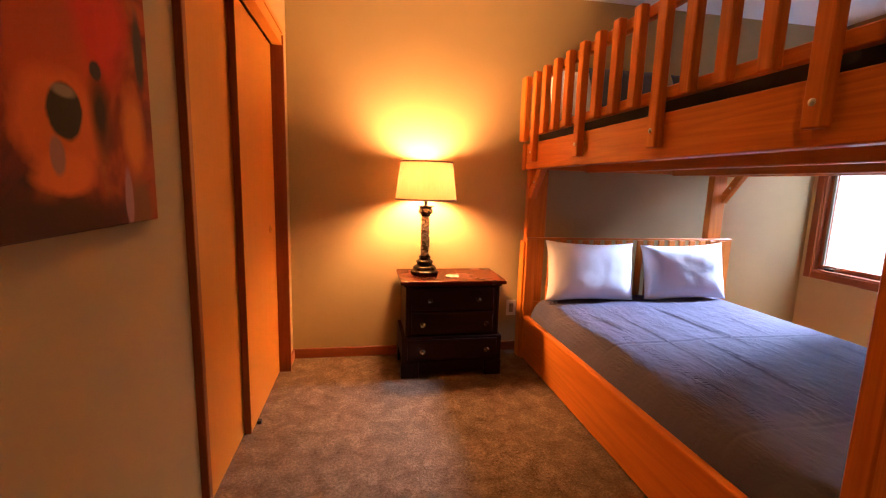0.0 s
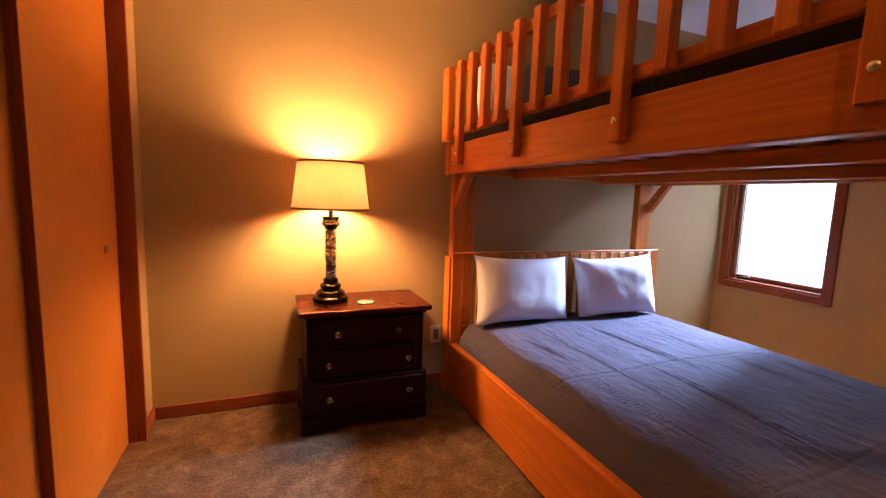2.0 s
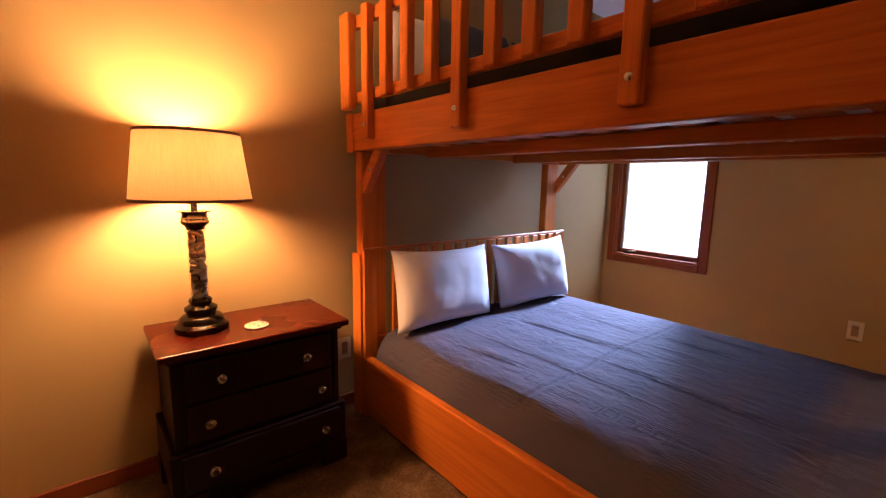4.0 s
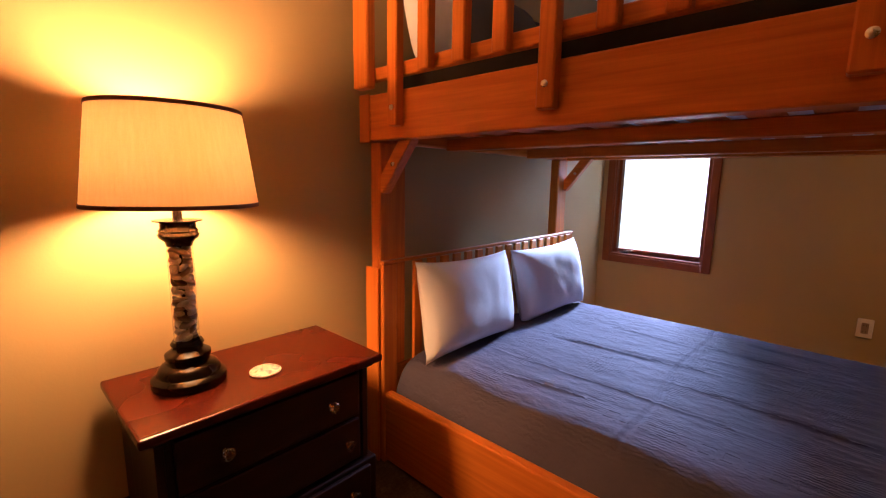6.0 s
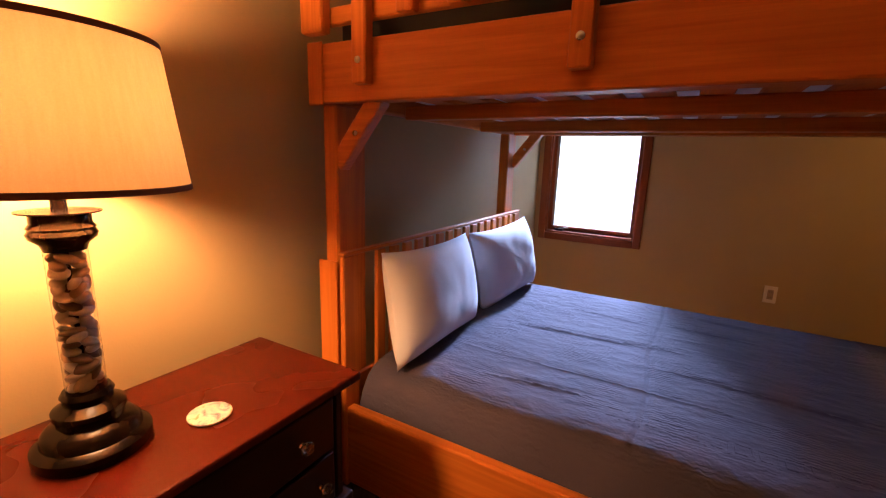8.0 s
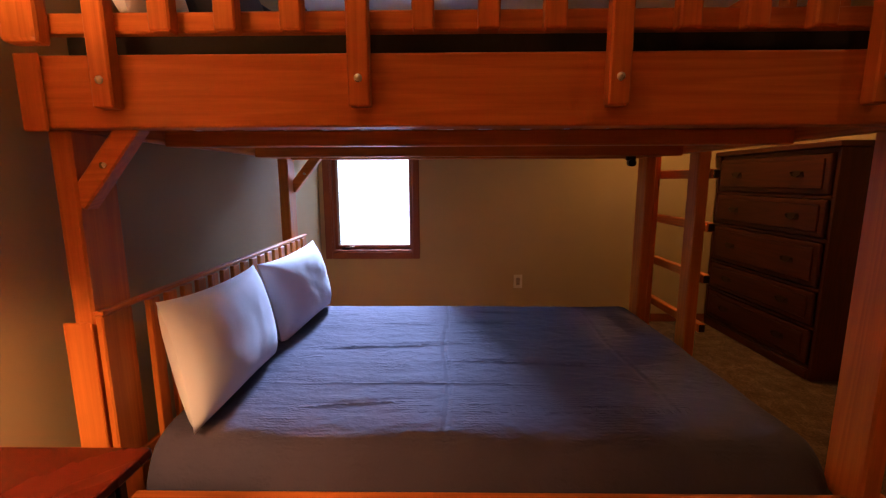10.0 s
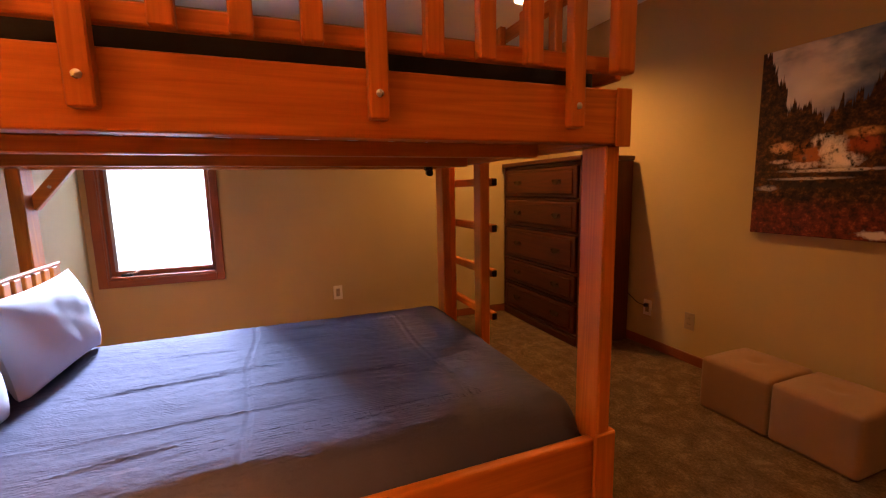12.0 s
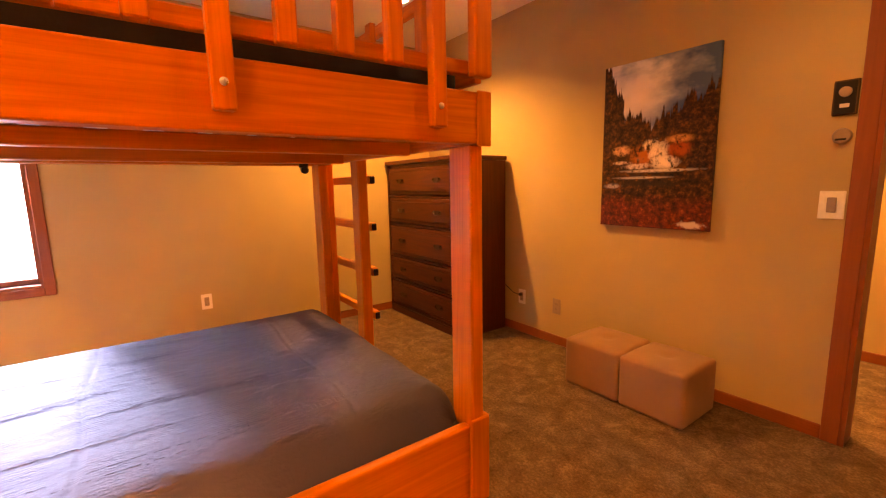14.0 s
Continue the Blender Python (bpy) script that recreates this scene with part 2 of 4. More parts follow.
def single(name, bm, material, label, category, group="", smooth=False):
    return tagged(mesh_object(name, bm, material, smooth), label, category, group)


def setting(name, bm, material, label="", category=""):
    return tagged(mesh_object(name, bm, material), label, category, "", "structure")


# ---- the room's shell ----
T = 0.12
setting("floor", brick(WEST - 1.0, EAST + 0.2, -2.3, NORTH + 0.3, -0.1, 0.0), CARPET, "mottled tan wall-to-wall cut pile carpet", "floor")
bm = bmesh.new()
box(bm, WEST - 1.0, EAST + 0.3, -2.3, NORTH + 0.3, CEIL, CEIL + 0.12)
setting("ceiling", bm, WHITE, "white lightly textured painted ceiling", "ceiling")
setting("wall_north", brick(WEST - 1.0, EAST + T, NORTH, NORTH + T, 0, CEIL), WALL, "tan painted wall behind the nightstand", "wall")
# east wall, open at the window
WY0, WY1, WZ0, WZ1 = 2.484, 3.172, 0.615, 1.90
bm = bmesh.new()
box(bm, EAST, EAST + T, -2.3, WY0, 0, CEIL)
box(bm, EAST, EAST + T, WY1, NORTH, 0, CEIL)
box(bm, EAST, EAST + T, WY0, WY1, 0, WZ0)
box(bm, EAST, EAST + T, WY0, WY1, WZ1, CEIL)
setting("wall_east", bm, WALL, "tan painted wall with a wood-trimmed window", "wall")
# south wall, open at the room door
DX0, DX1, DZ = -0.36, 0.427, 2.04
bm = bmesh.new()
box(bm, DX1, EAST, SOUTH - T, SOUTH, 0, CEIL)
box(bm, WEST - T, DX0, SOUTH - T, SOUTH, 0, CEIL)
box(bm, DX0, DX1, SOUTH - T, SOUTH, DZ, CEIL)
setting("wall_south", bm, WALL, "tan painted wall with an open doorway", "wall")
# west wall, open at the closet
CY0, CY1, CZ = 1.620, 3.055, 2.02
bm = bmesh.new()
box(bm, WEST - T, WEST, SOUTH, CY0 - 0.029, 0, CEIL)
box(bm, WEST - T, WEST, CY1 + 0.018, NORTH, 0, CEIL)
box(bm, WEST - T, WEST, CY0 - 0.029, CY1 + 0.018, CZ + 0.05, CEIL)
setting("wall_west", bm, WALL, "tan painted wall with a wood-framed closet", "wall")
bm = bmesh.new()
box(bm, WEST - 0.75, WEST - 0.70, CY0 - 0.1, NORTH, 0, CEIL)
box(bm, WEST - 0.70, WEST - T, CY0 - 0.1, CY0 - 0.05, 0, CEIL)
setting("closet_walls", bm, WALL, "plain walls inside the closet", "wall")
# hallway beyond the doorway
bm = bmesh.new()
box(bm, WEST - 1.0, EAST, -1.98, -1.86, 0, CEIL)
box(bm, WEST - 1.0, WEST - 0.9, -1.86, SOUTH - T, 0, CEIL)
box(bm, 1.9, 2.0, -1.86, SOUTH - T, 0, CEIL)
setting("hall_walls", bm, WALL, "pale tan hallway walls", "wall")


def skirting(name, x0, x1, y0, y1, axis):
    bm = bmesh.new()
    box(bm, x0, x1, y0, y1, 0.0, 0.07, 0.004)
    setting(name, bm, TRIM[axis], "reddish stained wood baseboard", "baseboard")


skirting("baseboard_north", WEST + 0.001, EAST - 0.013, NORTH - 0.013, NORTH - 0.001, 0)
skirting("baseboard_south", 0.494, EAST - 0.013, SOUTH + 0.001, SOUTH + 0.013, 0)
skirting("baseboard_east", EAST - 0.012, EAST - 0.001, SOUTH + 0.001, NORTH - 0.014, 1)
skirting("baseboard_west", WEST + 0.001, WEST + 0.013, SOUTH + 0.05, CY0 - 0.031, 1)
skirting("baseboard_closet_side", WEST + 0.001, WEST + 0.013, CY1 + 0.03, NORTH - 0.014, 1)
skirting("baseboard_hall", WEST - 0.9, 1.9, -1.859, -1.845, 0)

# closet frame and sliding doors
frame_x1 = WEST + 0.022
closet = tagged(new("closet_frame"), "reddish stained wood closet frame", "door frame", "", "structure")
part("jamb", brick(WEST - T, frame_x1, CY0 - 0.028, CY0, 0, CZ + 0.06, 0.002), TRIM[2], closet)
part("jamb", brick(WEST - T, frame_x1, CY1, CY1 + 0.017, 0, CZ + 0.035, 0.002), TRIM[2], closet)
part("header", brick(WEST - 0.040, frame_x1 - 0.008, CY0, CY1 - 0.0, CZ - 0.02, CZ + 0.045, 0.002), VENEER, closet)
part("casing", brick(WEST + 0.001, WEST + 0.018, CY0, CY1 + 0.017, CZ + 0.047, CZ + 0.075, 0.002), VENEER, closet)


def sliding_door(y0, y1, face):
    ob = thing("sliding_door", (face - 0.015, (y0 + y1) / 2, 0.0), "flat orange-brown wood veneer sliding closet door, shut", "door", "closet doors")
    part("panel", brick(face - 0.03, face, y0, y1, 0.004, CZ - 0.021, 0.002), VENEER, ob)
    part("edge_band", brick(face - 0.03, face, y0 - 0.004, y0 - 0.0005, 0.004, CZ - 0.021), TRIM[2], ob, "dark stained door edge")
    cup = part("finger_pull", lathe([(0.021, 0), (0.021, 0.003), (0.016, 0.004), (0.014, 0.001)], 0, 0, 24), BRASS, ob, "recessed brass finger pull", True)
    cup.matrix_basis = Matrix.Translation((face, y1 - 0.145 if y0 > 2.2 else y0 + 0.08, 0.945)) @ pose(0, 0, 0, 0, 90, 0)
    return ob


sliding_door(2.352, CY1 - 0.003, -0.480)
sliding_door(CY0 + 0.004, 2.41, -0.514)
single("floor_guide", brick(-0.476, -0.455, 2.435, 2.462, 0.0, 0.018, 0.003), DARKPLASTIC, "small dark sliding door floor guide on the carpet", "door guide")

# room doorway
door_frame = tagged(new("door_1"), "reddish stained wood door casing of an open doorway", "door frame", "", "structure")
part("casing", brick(DX1, DX1 + 0.066, SOUTH, SOUTH + 0.018, 0, DZ + 0.066, 0.003), TRIM[2], door_frame)
part("casing", brick(DX0 - 0.066, DX0, SOUTH, SOUTH + 0.018, 0, DZ + 0.066, 0.003), TRIM[2], door_frame)
part("casing", brick(DX0, DX1, SOUTH, SOUTH + 0.018, DZ, DZ + 0.066, 0.003), TRIM[0], door_frame)
part("jamb", brick(DX1 - 0.018, DX1 + 0.0, SOUTH - T, SOUTH + 0.012, 0, DZ), TRIM[2], door_frame)
part("jamb", brick(DX0, DX0 + 0.018, SOUTH - T, SOUTH + 0.012, 0, DZ), TRIM[2], door_frame)
part("jamb", brick(DX0 + 0.018, DX1 - 0.018, SOUTH - T, SOUTH + 0.012, DZ - 0.018, DZ), TRIM[0], door_frame)

# window
window = tagged(new("window_1"), "wood-framed casement window, blown out with daylight", "window", "", "structure")
c = 0.058
part("casing", brick(EAST - 0.018, EAST, WY0 - c, WY0, WZ0 - c, WZ1 + c, 0.004), TRIM[2], window)
part("casing", brick(EAST - 0.018, EAST, WY1, WY1 + c, WZ0 - c, WZ1 + c, 0.004), TRIM[2], window)
part("casing", brick(EAST - 0.018, EAST, WY0, WY1, WZ0 - c, WZ0, 0.004), TRIM[1], window)
part("casing", brick(EAST - 0.018, EAST, WY0, WY1, WZ1, WZ1 + c, 0.004), TRIM[1], window)
for lo, hi in ((WY0, WY0 + 0.012), (WY1 - 0.012, WY1)):
    part("jamb_liner", brick(EAST - 0.006, EAST + T - 0.01, lo, hi, WZ0, WZ1), TRIM[2], window)
part("window_sill", brick(EAST - 0.012, EAST + T - 0.01, WY0 + 0.012, WY1 - 0.012, WZ0, WZ0 + 0.016, 0.003), TRIM[1], window)
part("head_liner", brick(EAST - 0.006, EAST + T - 0.01, WY0 + 0.012, WY1 - 0.012, WZ1 - 0.014, WZ1), TRIM[1], window)
gx = EAST + 0.05
sy0, sy1, sz0, sz1 = WY0 + 0.013, WY1 - 0.013, WZ0 + 0.018, WZ1 - 0.016
s = 0.036
part("sash_stile", brick(gx - 0.02, gx + 0.02, sy0, sy0 + s * 0.5, sz0, sz1, 0.003), TRIM[2], window)
part("sash_stile", brick(gx - 0.02, gx + 0.02, sy1 - s, sy1, sz0, sz1, 0.003), TRIM[2], window)
part("sash_rail", brick(gx - 0.02, gx + 0.02, sy0 + s * 0.5, sy1 - s, sz0, sz0 + s, 0.003), TRIM[1], window)
part("sash_rail", brick(gx - 0.02, gx + 0.02, sy0 + s * 0.5, sy1 - s, sz1 - s, sz1, 0.003), TRIM[1], window)
part("gasket", brick(gx - 0.026, gx - 0.020, sy1 - s - 0.012, sy1 - s + 0.008, sz0 + s, sz1 - s), ALU, window, "grey screen track")
pane = part("pane", brick(gx - 0.003, gx + 0.003, sy0 + s * 0.5, sy1 - s, sz0 + s, sz1 - s), GLASS, window, "clear glass pane")
pane.visible_shadow = False
crank = part("crank_handle", rod((EAST + 0.03, 3.07, WZ0 + 0.03), (EAST + 0.02, 2.99, WZ0 + 0.045), 0.006), STEEL, window, "folded metal crank handle", True)
part("crank_base", brick(EAST + 0.015, EAST + 0.05, 3.03, 3.10, WZ0 + 0.016, WZ0 + 0.034, 0.004), DARKPLASTIC, window)
setting("backdrop", brick(6.5, 6.55, -1.0, 7.5, -1.5, 6.0), OUTSIDE, "plain bright overcast daylight outside", "backdrop")

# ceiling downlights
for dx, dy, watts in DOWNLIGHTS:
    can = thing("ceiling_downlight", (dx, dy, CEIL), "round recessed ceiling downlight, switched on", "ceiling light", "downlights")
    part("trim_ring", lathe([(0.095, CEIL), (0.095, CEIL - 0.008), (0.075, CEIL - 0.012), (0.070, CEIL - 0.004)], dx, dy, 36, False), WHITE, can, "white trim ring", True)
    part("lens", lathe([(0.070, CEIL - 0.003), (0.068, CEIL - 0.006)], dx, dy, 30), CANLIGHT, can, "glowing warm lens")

# ---- bunk bed ----
BX0, BX1 = 1.16, 2.845
HEAD, FOOT = 3.20, 0.96
bed = thing("bunk_bed", (2.0, 2.08, 0.0), "orange-stained fir full-size bunk bed with slatted guard rails and a ladder", "bunk bed")
# upper corner posts, lower head posts
for px0, px1, hx0, hx1 in ((BX0 + 0.008, BX0 + 0.130, 1.172, 1.312), (2.622, 2.742, 2.622, 2.742)):
    part("post", brick(hx0, hx1, 3.123, 3.180, 0.0, 1.349, 0.006), FIR[2], bed)
    part("post", brick(px0, px1, 0.975, 1.032, 0.0, 1.349, 0.006), FIR[2], bed)
part("head_post", brick(1.158, 1.167, 3.122, 3.200, 0.0, 0.852, 0.003), FIR[2], bed)
part("head_post", brick(1.170, 1.245, 3.100, 3.121, 0.0, 0.867, 0.004), FIR[2], bed)
part("head_post", brick(BX1 - 0.107, BX1 - 0.022, 3.100, 3.121, 0.0, 0.867, 0.004), FIR[2], bed)
# headboard
part("headboard_cap", brick(1.168, BX1 - 0.022, 3.095, 3.122, 0.868, 0.881, 0.003), FIR[0], bed)
part("headboard_rail", brick(1.246, BX1 - 0.108, 3.104, 3.121, 0.30, 0.42, 0.004), FIR[0], bed)
x = 1.330
while x < BX1 - 0.12:
    part("headboard_slat", brick(x, x + 0.048, 3.085, 3.103, 0.34, 0.867, 0.003), FIR[2], bed)
    x += 0.086
# lower side rails, foot rail and toe boards
part("lower_side_rail", brick(1.178, 1.218, 1.033, 3.121, 0.012, 0.318, 0.008, None, 2), FIR[1], bed)
part("lower_side_rail", brick(BX1 - 0.058, BX1 - 0.018, 1.033, 3.121, 0.012, 0.318, 0.008, None, 2), FIR[1], bed)
part("lower_foot_rail", brick(1.291, 2.621, 0.985, 1.020, 0.012, 0.285, 0.008, None, 2), FIR[0], bed)
part("rail_end_cap", brick(1.160, 1.222, 0.952, 0.974, 0.0, 0.345, 0.006), FIR[2], bed)
part("rail_end_cap", brick(1.152, 1.167, 0.960, 1.050, 0.0, 0.345, 0.004), FIR[2], bed)
part("slat_base", brick(1.219, BX1 - 0.059, 1.034, 3.099, 0.16, 0.18), FIR[0], bed, "hidden plywood base under the mattress")
# upper frame
for rx0, rx1 in ((1.150, 1.190), (BX1 - 0.040, BX1)):
    part("upper_side_rail", brick(rx0, rx1, 0.997, 3.168, 1.350, 1.519, 0.006, None, 2), FIR[1], bed)
    inner0, inner1 = (1.191, 1.226) if rx0 < 2 else (BX1 - 0.076, BX1 - 0.041)
    part("ledger", brick(inner0, inner1, 1.04, 3.12, 1.352, 1.392, 0.003), FIR[1], bed)
for ry0, ry1 in ((0.957, 0.996), (3.169, 3.208)):
    part("upper_end_rail", brick(1.146, BX1 + 0.004, ry0, ry1, 1.350, 1.519, 0.012, None, 3), FIR[0], bed)
for y0 in (0.957, 3.145):
    part("corner_block", brick(1.141, 1.149, y0, y0 + 0.063, 1.342, 1.523, 0.004), FIR[2], bed)
for mx in (1.60, 2.30):
    part("centre_beam", brick(mx, mx + 0.06, 1.00, 3.165, 1.340, 1.392, 0.004), FIR[1], bed)
y = 1.06
while y < 3.08:
    part("deck_slat", brick(1.193, BX1 - 0.043, y, y + 0.085, 1.393, 1.411, 0.003), FIR[0], bed)
    y += 0.145
# knee braces under the upper rails at the head
for bx in (1.178, 2.700):
    brace = brick(bx, bx + 0.045, -0.0, 0.30, -0.0275, 0.0275, 0.004)
    bmesh.ops.transform(brace, matrix=Matrix.Translation((0, 3.135, 1.165)) @ Matrix.Rotation(radians(180 - 51), 4, "X"), verts=brace.verts)
    bmesh.ops.bisect_plane(brace, geom=list(brace.verts) + list(brace.edges) + list(brace.faces), plane_co=(0, 3.1225, 0), plane_no=(0, 1, 0), clear_outer=True)
    bmesh.ops.bisect_plane(brace, geom=list(brace.verts) + list(brace.edges) + list(brace.faces), plane_co=(0, 0, 1.349), plane_no=(0, 0, 1), clear_outer=True)
    bmesh.ops.holes_fill(brace, edges=brace.edges)
    ob = part("knee_brace", brace, FIR[1], bed)
    part("bolt", rod((bx - 0.006, 3.05, 1.262), (bx + 0.051, 3.05, 1.262), 0.008), STEEL, ob, "dark bolt", True)


def guard_slat(y, long_one):
    z0 = 1.392 if long_one else 1.558
    slat = part("guard_slat", brick(1.112, 1.149, y - 0.025, y + 0.025, z0, 1.948, 0.004), FIR[2], bed)
    if long_one:
        head = lathe([(0.0005, 0), (0.0095, 0.001), (0.0095, 0.003), (0.006, 0.0062), (0.0005, 0.0072)], 0, 0, 18)
        bmesh.ops.transform(head, matrix=Matrix.Translation((1.112, y, 1.453)) @ pose(0, 0, 0, 0, -90, 0), verts=head.verts)
        part("bolt", head, STEEL, slat, "round zinc bolt head", True)


GUARD_Y = [1.190 + 0.1493 * k for k in range(13)]
for k, gy in enumerate(GUARD_Y):
    guard_slat(gy, k % 4 == 0)
part("guard_end_post", brick(1.105, 1.149, 0.985, 1.058, 1.557, 1.952, 0.010, None, 2), FIR[2], bed)
part("guard_end_post", brick(1.105, 1.149, 3.110, 3.195, 1.535, 1.952, 0.010, None, 2), FIR[2], bed)
part("guard_lower_rail", brick(1.150, 1.182, 1.00, 3.17, 1.566, 1.612, 0.004), FIR[1], bed)
part("guard_top_rail", brick(1.150, 1.182, 1.00, 3.17, 1.893, 1.942, 0.004), FIR[1], bed)
# guard across the foot and along the far side
part("guard_lower_rail", brick(1.183, BX1 - 0.41, 0.965, 0.995, 1.556, 1.605, 0.004), FIR[0], bed)
part("guard_top_rail", brick(1.183, BX1 - 0.41, 0.965, 0.995, 1.893, 1.942, 0.004), FIR[0], bed)
for gx0 in (1.455, 1.665, 1.875, 2.085, 2.295):
    part("guard_slat", brick(gx0, gx0 + 0.05, 0.996, 1.028, 1.548, 1.948, 0.004), FIR[2], bed)
part("guard_end_post", brick(BX1 - 0.41, BX1 - 0.36, 0.958, 0.999, 1.516, 1.952, 0.006), FIR[2], bed)
# ladder at the far end of the foot
lx = 2.235
part("ladder_stile", brick(lx, lx + 0.09, 0.895, 0.955, 0.0, 1.70, 0.006), FIR[2], bed)
part("ladder_stile", brick(BX1 - 0.115, BX1 - 0.040, 0.895, 0.955, 0.0, 1.70, 0.006), FIR[2], bed)
for rz in (0.205, 0.463, 0.722, 0.985, 1.249):
    rung = part("ladder_rung", brick(lx - 0.016, BX1 - 0.02, 0.858, 0.894, rz - 0.024, rz + 0.024, 0.005), FIR[0], bed)
    part("rung_end", brick(lx - 0.027, lx - 0.0165, 0.862, 0.892, rz - 0.020, rz + 0.020, 0.004), MAHOG[0], rung, "dark end of the rung")
# small black reading light under the upper deck
clip = thing("reading_light", (2.70, 1.09, 1.35), "small black clip-on reading light under the upper bunk", "lamp")
part("head", rod((2.66, 1.10, 1.318), (2.74, 1.08, 1.322), 0.022, 20), DARKPLASTIC, clip, "", True)
part("clip", brick(2.685, 2.715, 1.07, 1.12, 1.335, 1.392, 0.003), DARKPLASTIC, clip)

# ---- bedding ----


def heights(nx, ny, x0, x1, y0, y1, fn):
    """A cloth sheet as a grid, its height given by fn(x, y)."""
    bm = bmesh.new()
    rows = []
    for j in range(ny + 1):
        y = y0 + (y1 - y0) * j / ny
        rows.append([bm.verts.new((x0 + (x1 - x0) * i / nx, y, fn(x0 + (x1 - x0) * i / nx, y))) for i in range(nx + 1)])
    for a, b in zip(rows, rows[1:]):
        for i in range(nx):
            bm.faces.new((a[i], a[i + 1], b[i + 1], b[i]))
    return bm


def crease(x, y, cx, y0, y1, width, depth, lean=0.0):
    """A fold that runs along y between y0 and y1."""
    along = (y - y0) / (y1 - y0)
    if not 0 < along < 1:
        return 0.0
    d = (x - cx - lean * (along - 0.5)) / width
    return depth * math.sin(math.pi * along) ** 0.5 * math.exp(-d * d) * (1 if d < 0 else 0.2) - depth * 0.5 * math.exp(-((d - 1.4) ** 2) * 1.5) * math.sin(math.pi * along) ** 0.5


MX0, MX1, MY0, MY1 = 1.219, BX1 - 0.062, 0.998, 3.082
TOPZ = 0.458


fold_rnd = random.Random(11)
CREASES = []
for _ in range(18):
    fold_y = fold_rnd.uniform(1.1, 2.75)
    CREASES.append((fold_rnd.uniform(MX0 + 0.12, MX1 - 0.12), fold_y, fold_y + fold_rnd.uniform(0.10, 0.34), fold_rnd.uniform(0.008, 0.013), fold_rnd.uniform(0.0010, 0.0030), fold_rnd.uniform(-0.09, 0.09)))


def cover_height(x, y):
    edge = min(x - MX0, MX1 - x, y - MY0 + 0.004, 0.3)
    corner = math.hypot(max(0.0, 0.13 - min(x - MX0, MX1 - x)), max(0.0, 0.13 - (y - MY0)))
    edge = min(edge, 0.13 - corner) if corner > 0 else edge
    edge = max(edge, -0.02) + 0.008 * noise.noise((x * 5, y * 5, 2.0)) * (1 if edge < 0.1 else 0)
    drop = 0.155 * math.exp(-max(edge, 0.0) / 0.040) + 0.012 * math.exp(-max(edge, 0) / 0.16)
    z = TOPZ - drop
    soft = min(1.0, max(edge, 0.0) / 0.08)
    z += soft * (0.010 * noise.noise((x * 2.2, y * 1.1, 3.0)) + 0.0026 * noise.noise((x * 13, y * 6.0, 8.0)) + 0.0015 * noise.noise((x * 30, y * 14.0, 1.0)) + 0.0009 * noise.noise((x * 55, y * 30.0, 4.0)))
    z += crease(x, y, 1.98, 2.20, 2.80, 0.012, 0.008, -0.05) + crease(x, y, 1.80, 1.45, 2.20, 0.011, 0.0065, 0.05) + crease(x, y, 2.012, 2.05, 2.62, 0.011, 0.007, -0.04)
    for cx, y0, y1, width, depth, lean in CREASES:
        if y0 < y < y1 and abs(x - cx) < 0.2:
            z += crease(x, y, cx, y0, y1, width, depth, lean)
    z += crease(x, y, 2.30, 2.22, 2.62, 0.011, 0.0052, 0.03) + crease(x, y, 2.32, 1.80, 2.18, 0.011, 0.0052, 0.02) + crease(x, y, 1.62, 1.8, 2.9, 0.010, 0.0052, 0.02)
    z += crease(x, y, 2.50, 1.7, 2.15, 0.011, 0.0052, 0.03) + crease(x, y, 1.47, 2.3, 2.7, 0.011, 0.007, -0.04)
    # fold line at 2.19; the groove at 1.42 stands in for a light edge
    for seam, size in ((2.19, 0.6), (1.42, 0.45)):
        d = (y - seam - 0.012 * math.sin(x * 7)) / 0.008
        z -= soft * 0.005 * size * math.exp(-d * d) - soft * 0.0022 * size * math.exp(-((abs(d) - 2.4) ** 2))
    return z


single("mattress", brick(MX0 + 0.004, MX1 - 0.004, MY0 + 0.04, MY1 - 0.004, 0.181, 0.312, 0.02, None, 3), DARKMESH, "queen mattress on the lower bunk base", "mattress")
cover = single("bed_cover", heights(290, 330, MX0, MX1, MY0, MY1, cover_height), COVER, "slate blue-grey quilted cover, creased, on the lower bunk", "bedspread", "", True)

# a raised key border woven into the cover
KEY = ((0.0, 0.0), (0.0, 1.0), (0.86, 1.0), (0.86, 0.28), (0.36, 0.28), (0.36, 0.66))
for band_x, first, count in ((1.40, 1.36, 17),):
    for q in range(count):
        bm = bmesh.new()
        y_at = first + 0.055 * q
        for (u0, v0), (u1, v1) in zip(KEY, KEY[1:]):
            xa, ya, xb, yb = band_x + 0.06 * v0, y_at + 0.045 * u0, band_x + 0.06 * v1, y_at + 0.045 * u1
            x_lo, x_hi, y_lo, y_hi = min(xa, xb) - 0.0025, max(xa, xb) + 0.0025, min(ya, yb) - 0.0025, max(ya, yb) + 0.0025
            made = bmesh.ops.create_cube(bm, size=1.0)["verts"]
            for v in made:
                px, py = (x_lo + x_hi) / 2 + v.co.x * (x_hi - x_lo) * (0.8 if v.co.z > 0 else 1), (y_lo + y_hi) / 2 + v.co.y * (y_hi - y_lo) * (0.9 if v.co.z > 0 else 1)
                v.co = Vector((px, py, cover_height(px, py) + (0.0008 if v.co.z > 0 else -0.003)))
        part("woven_motif", bm, COVER, cover, "raised key pattern in the same fabric")

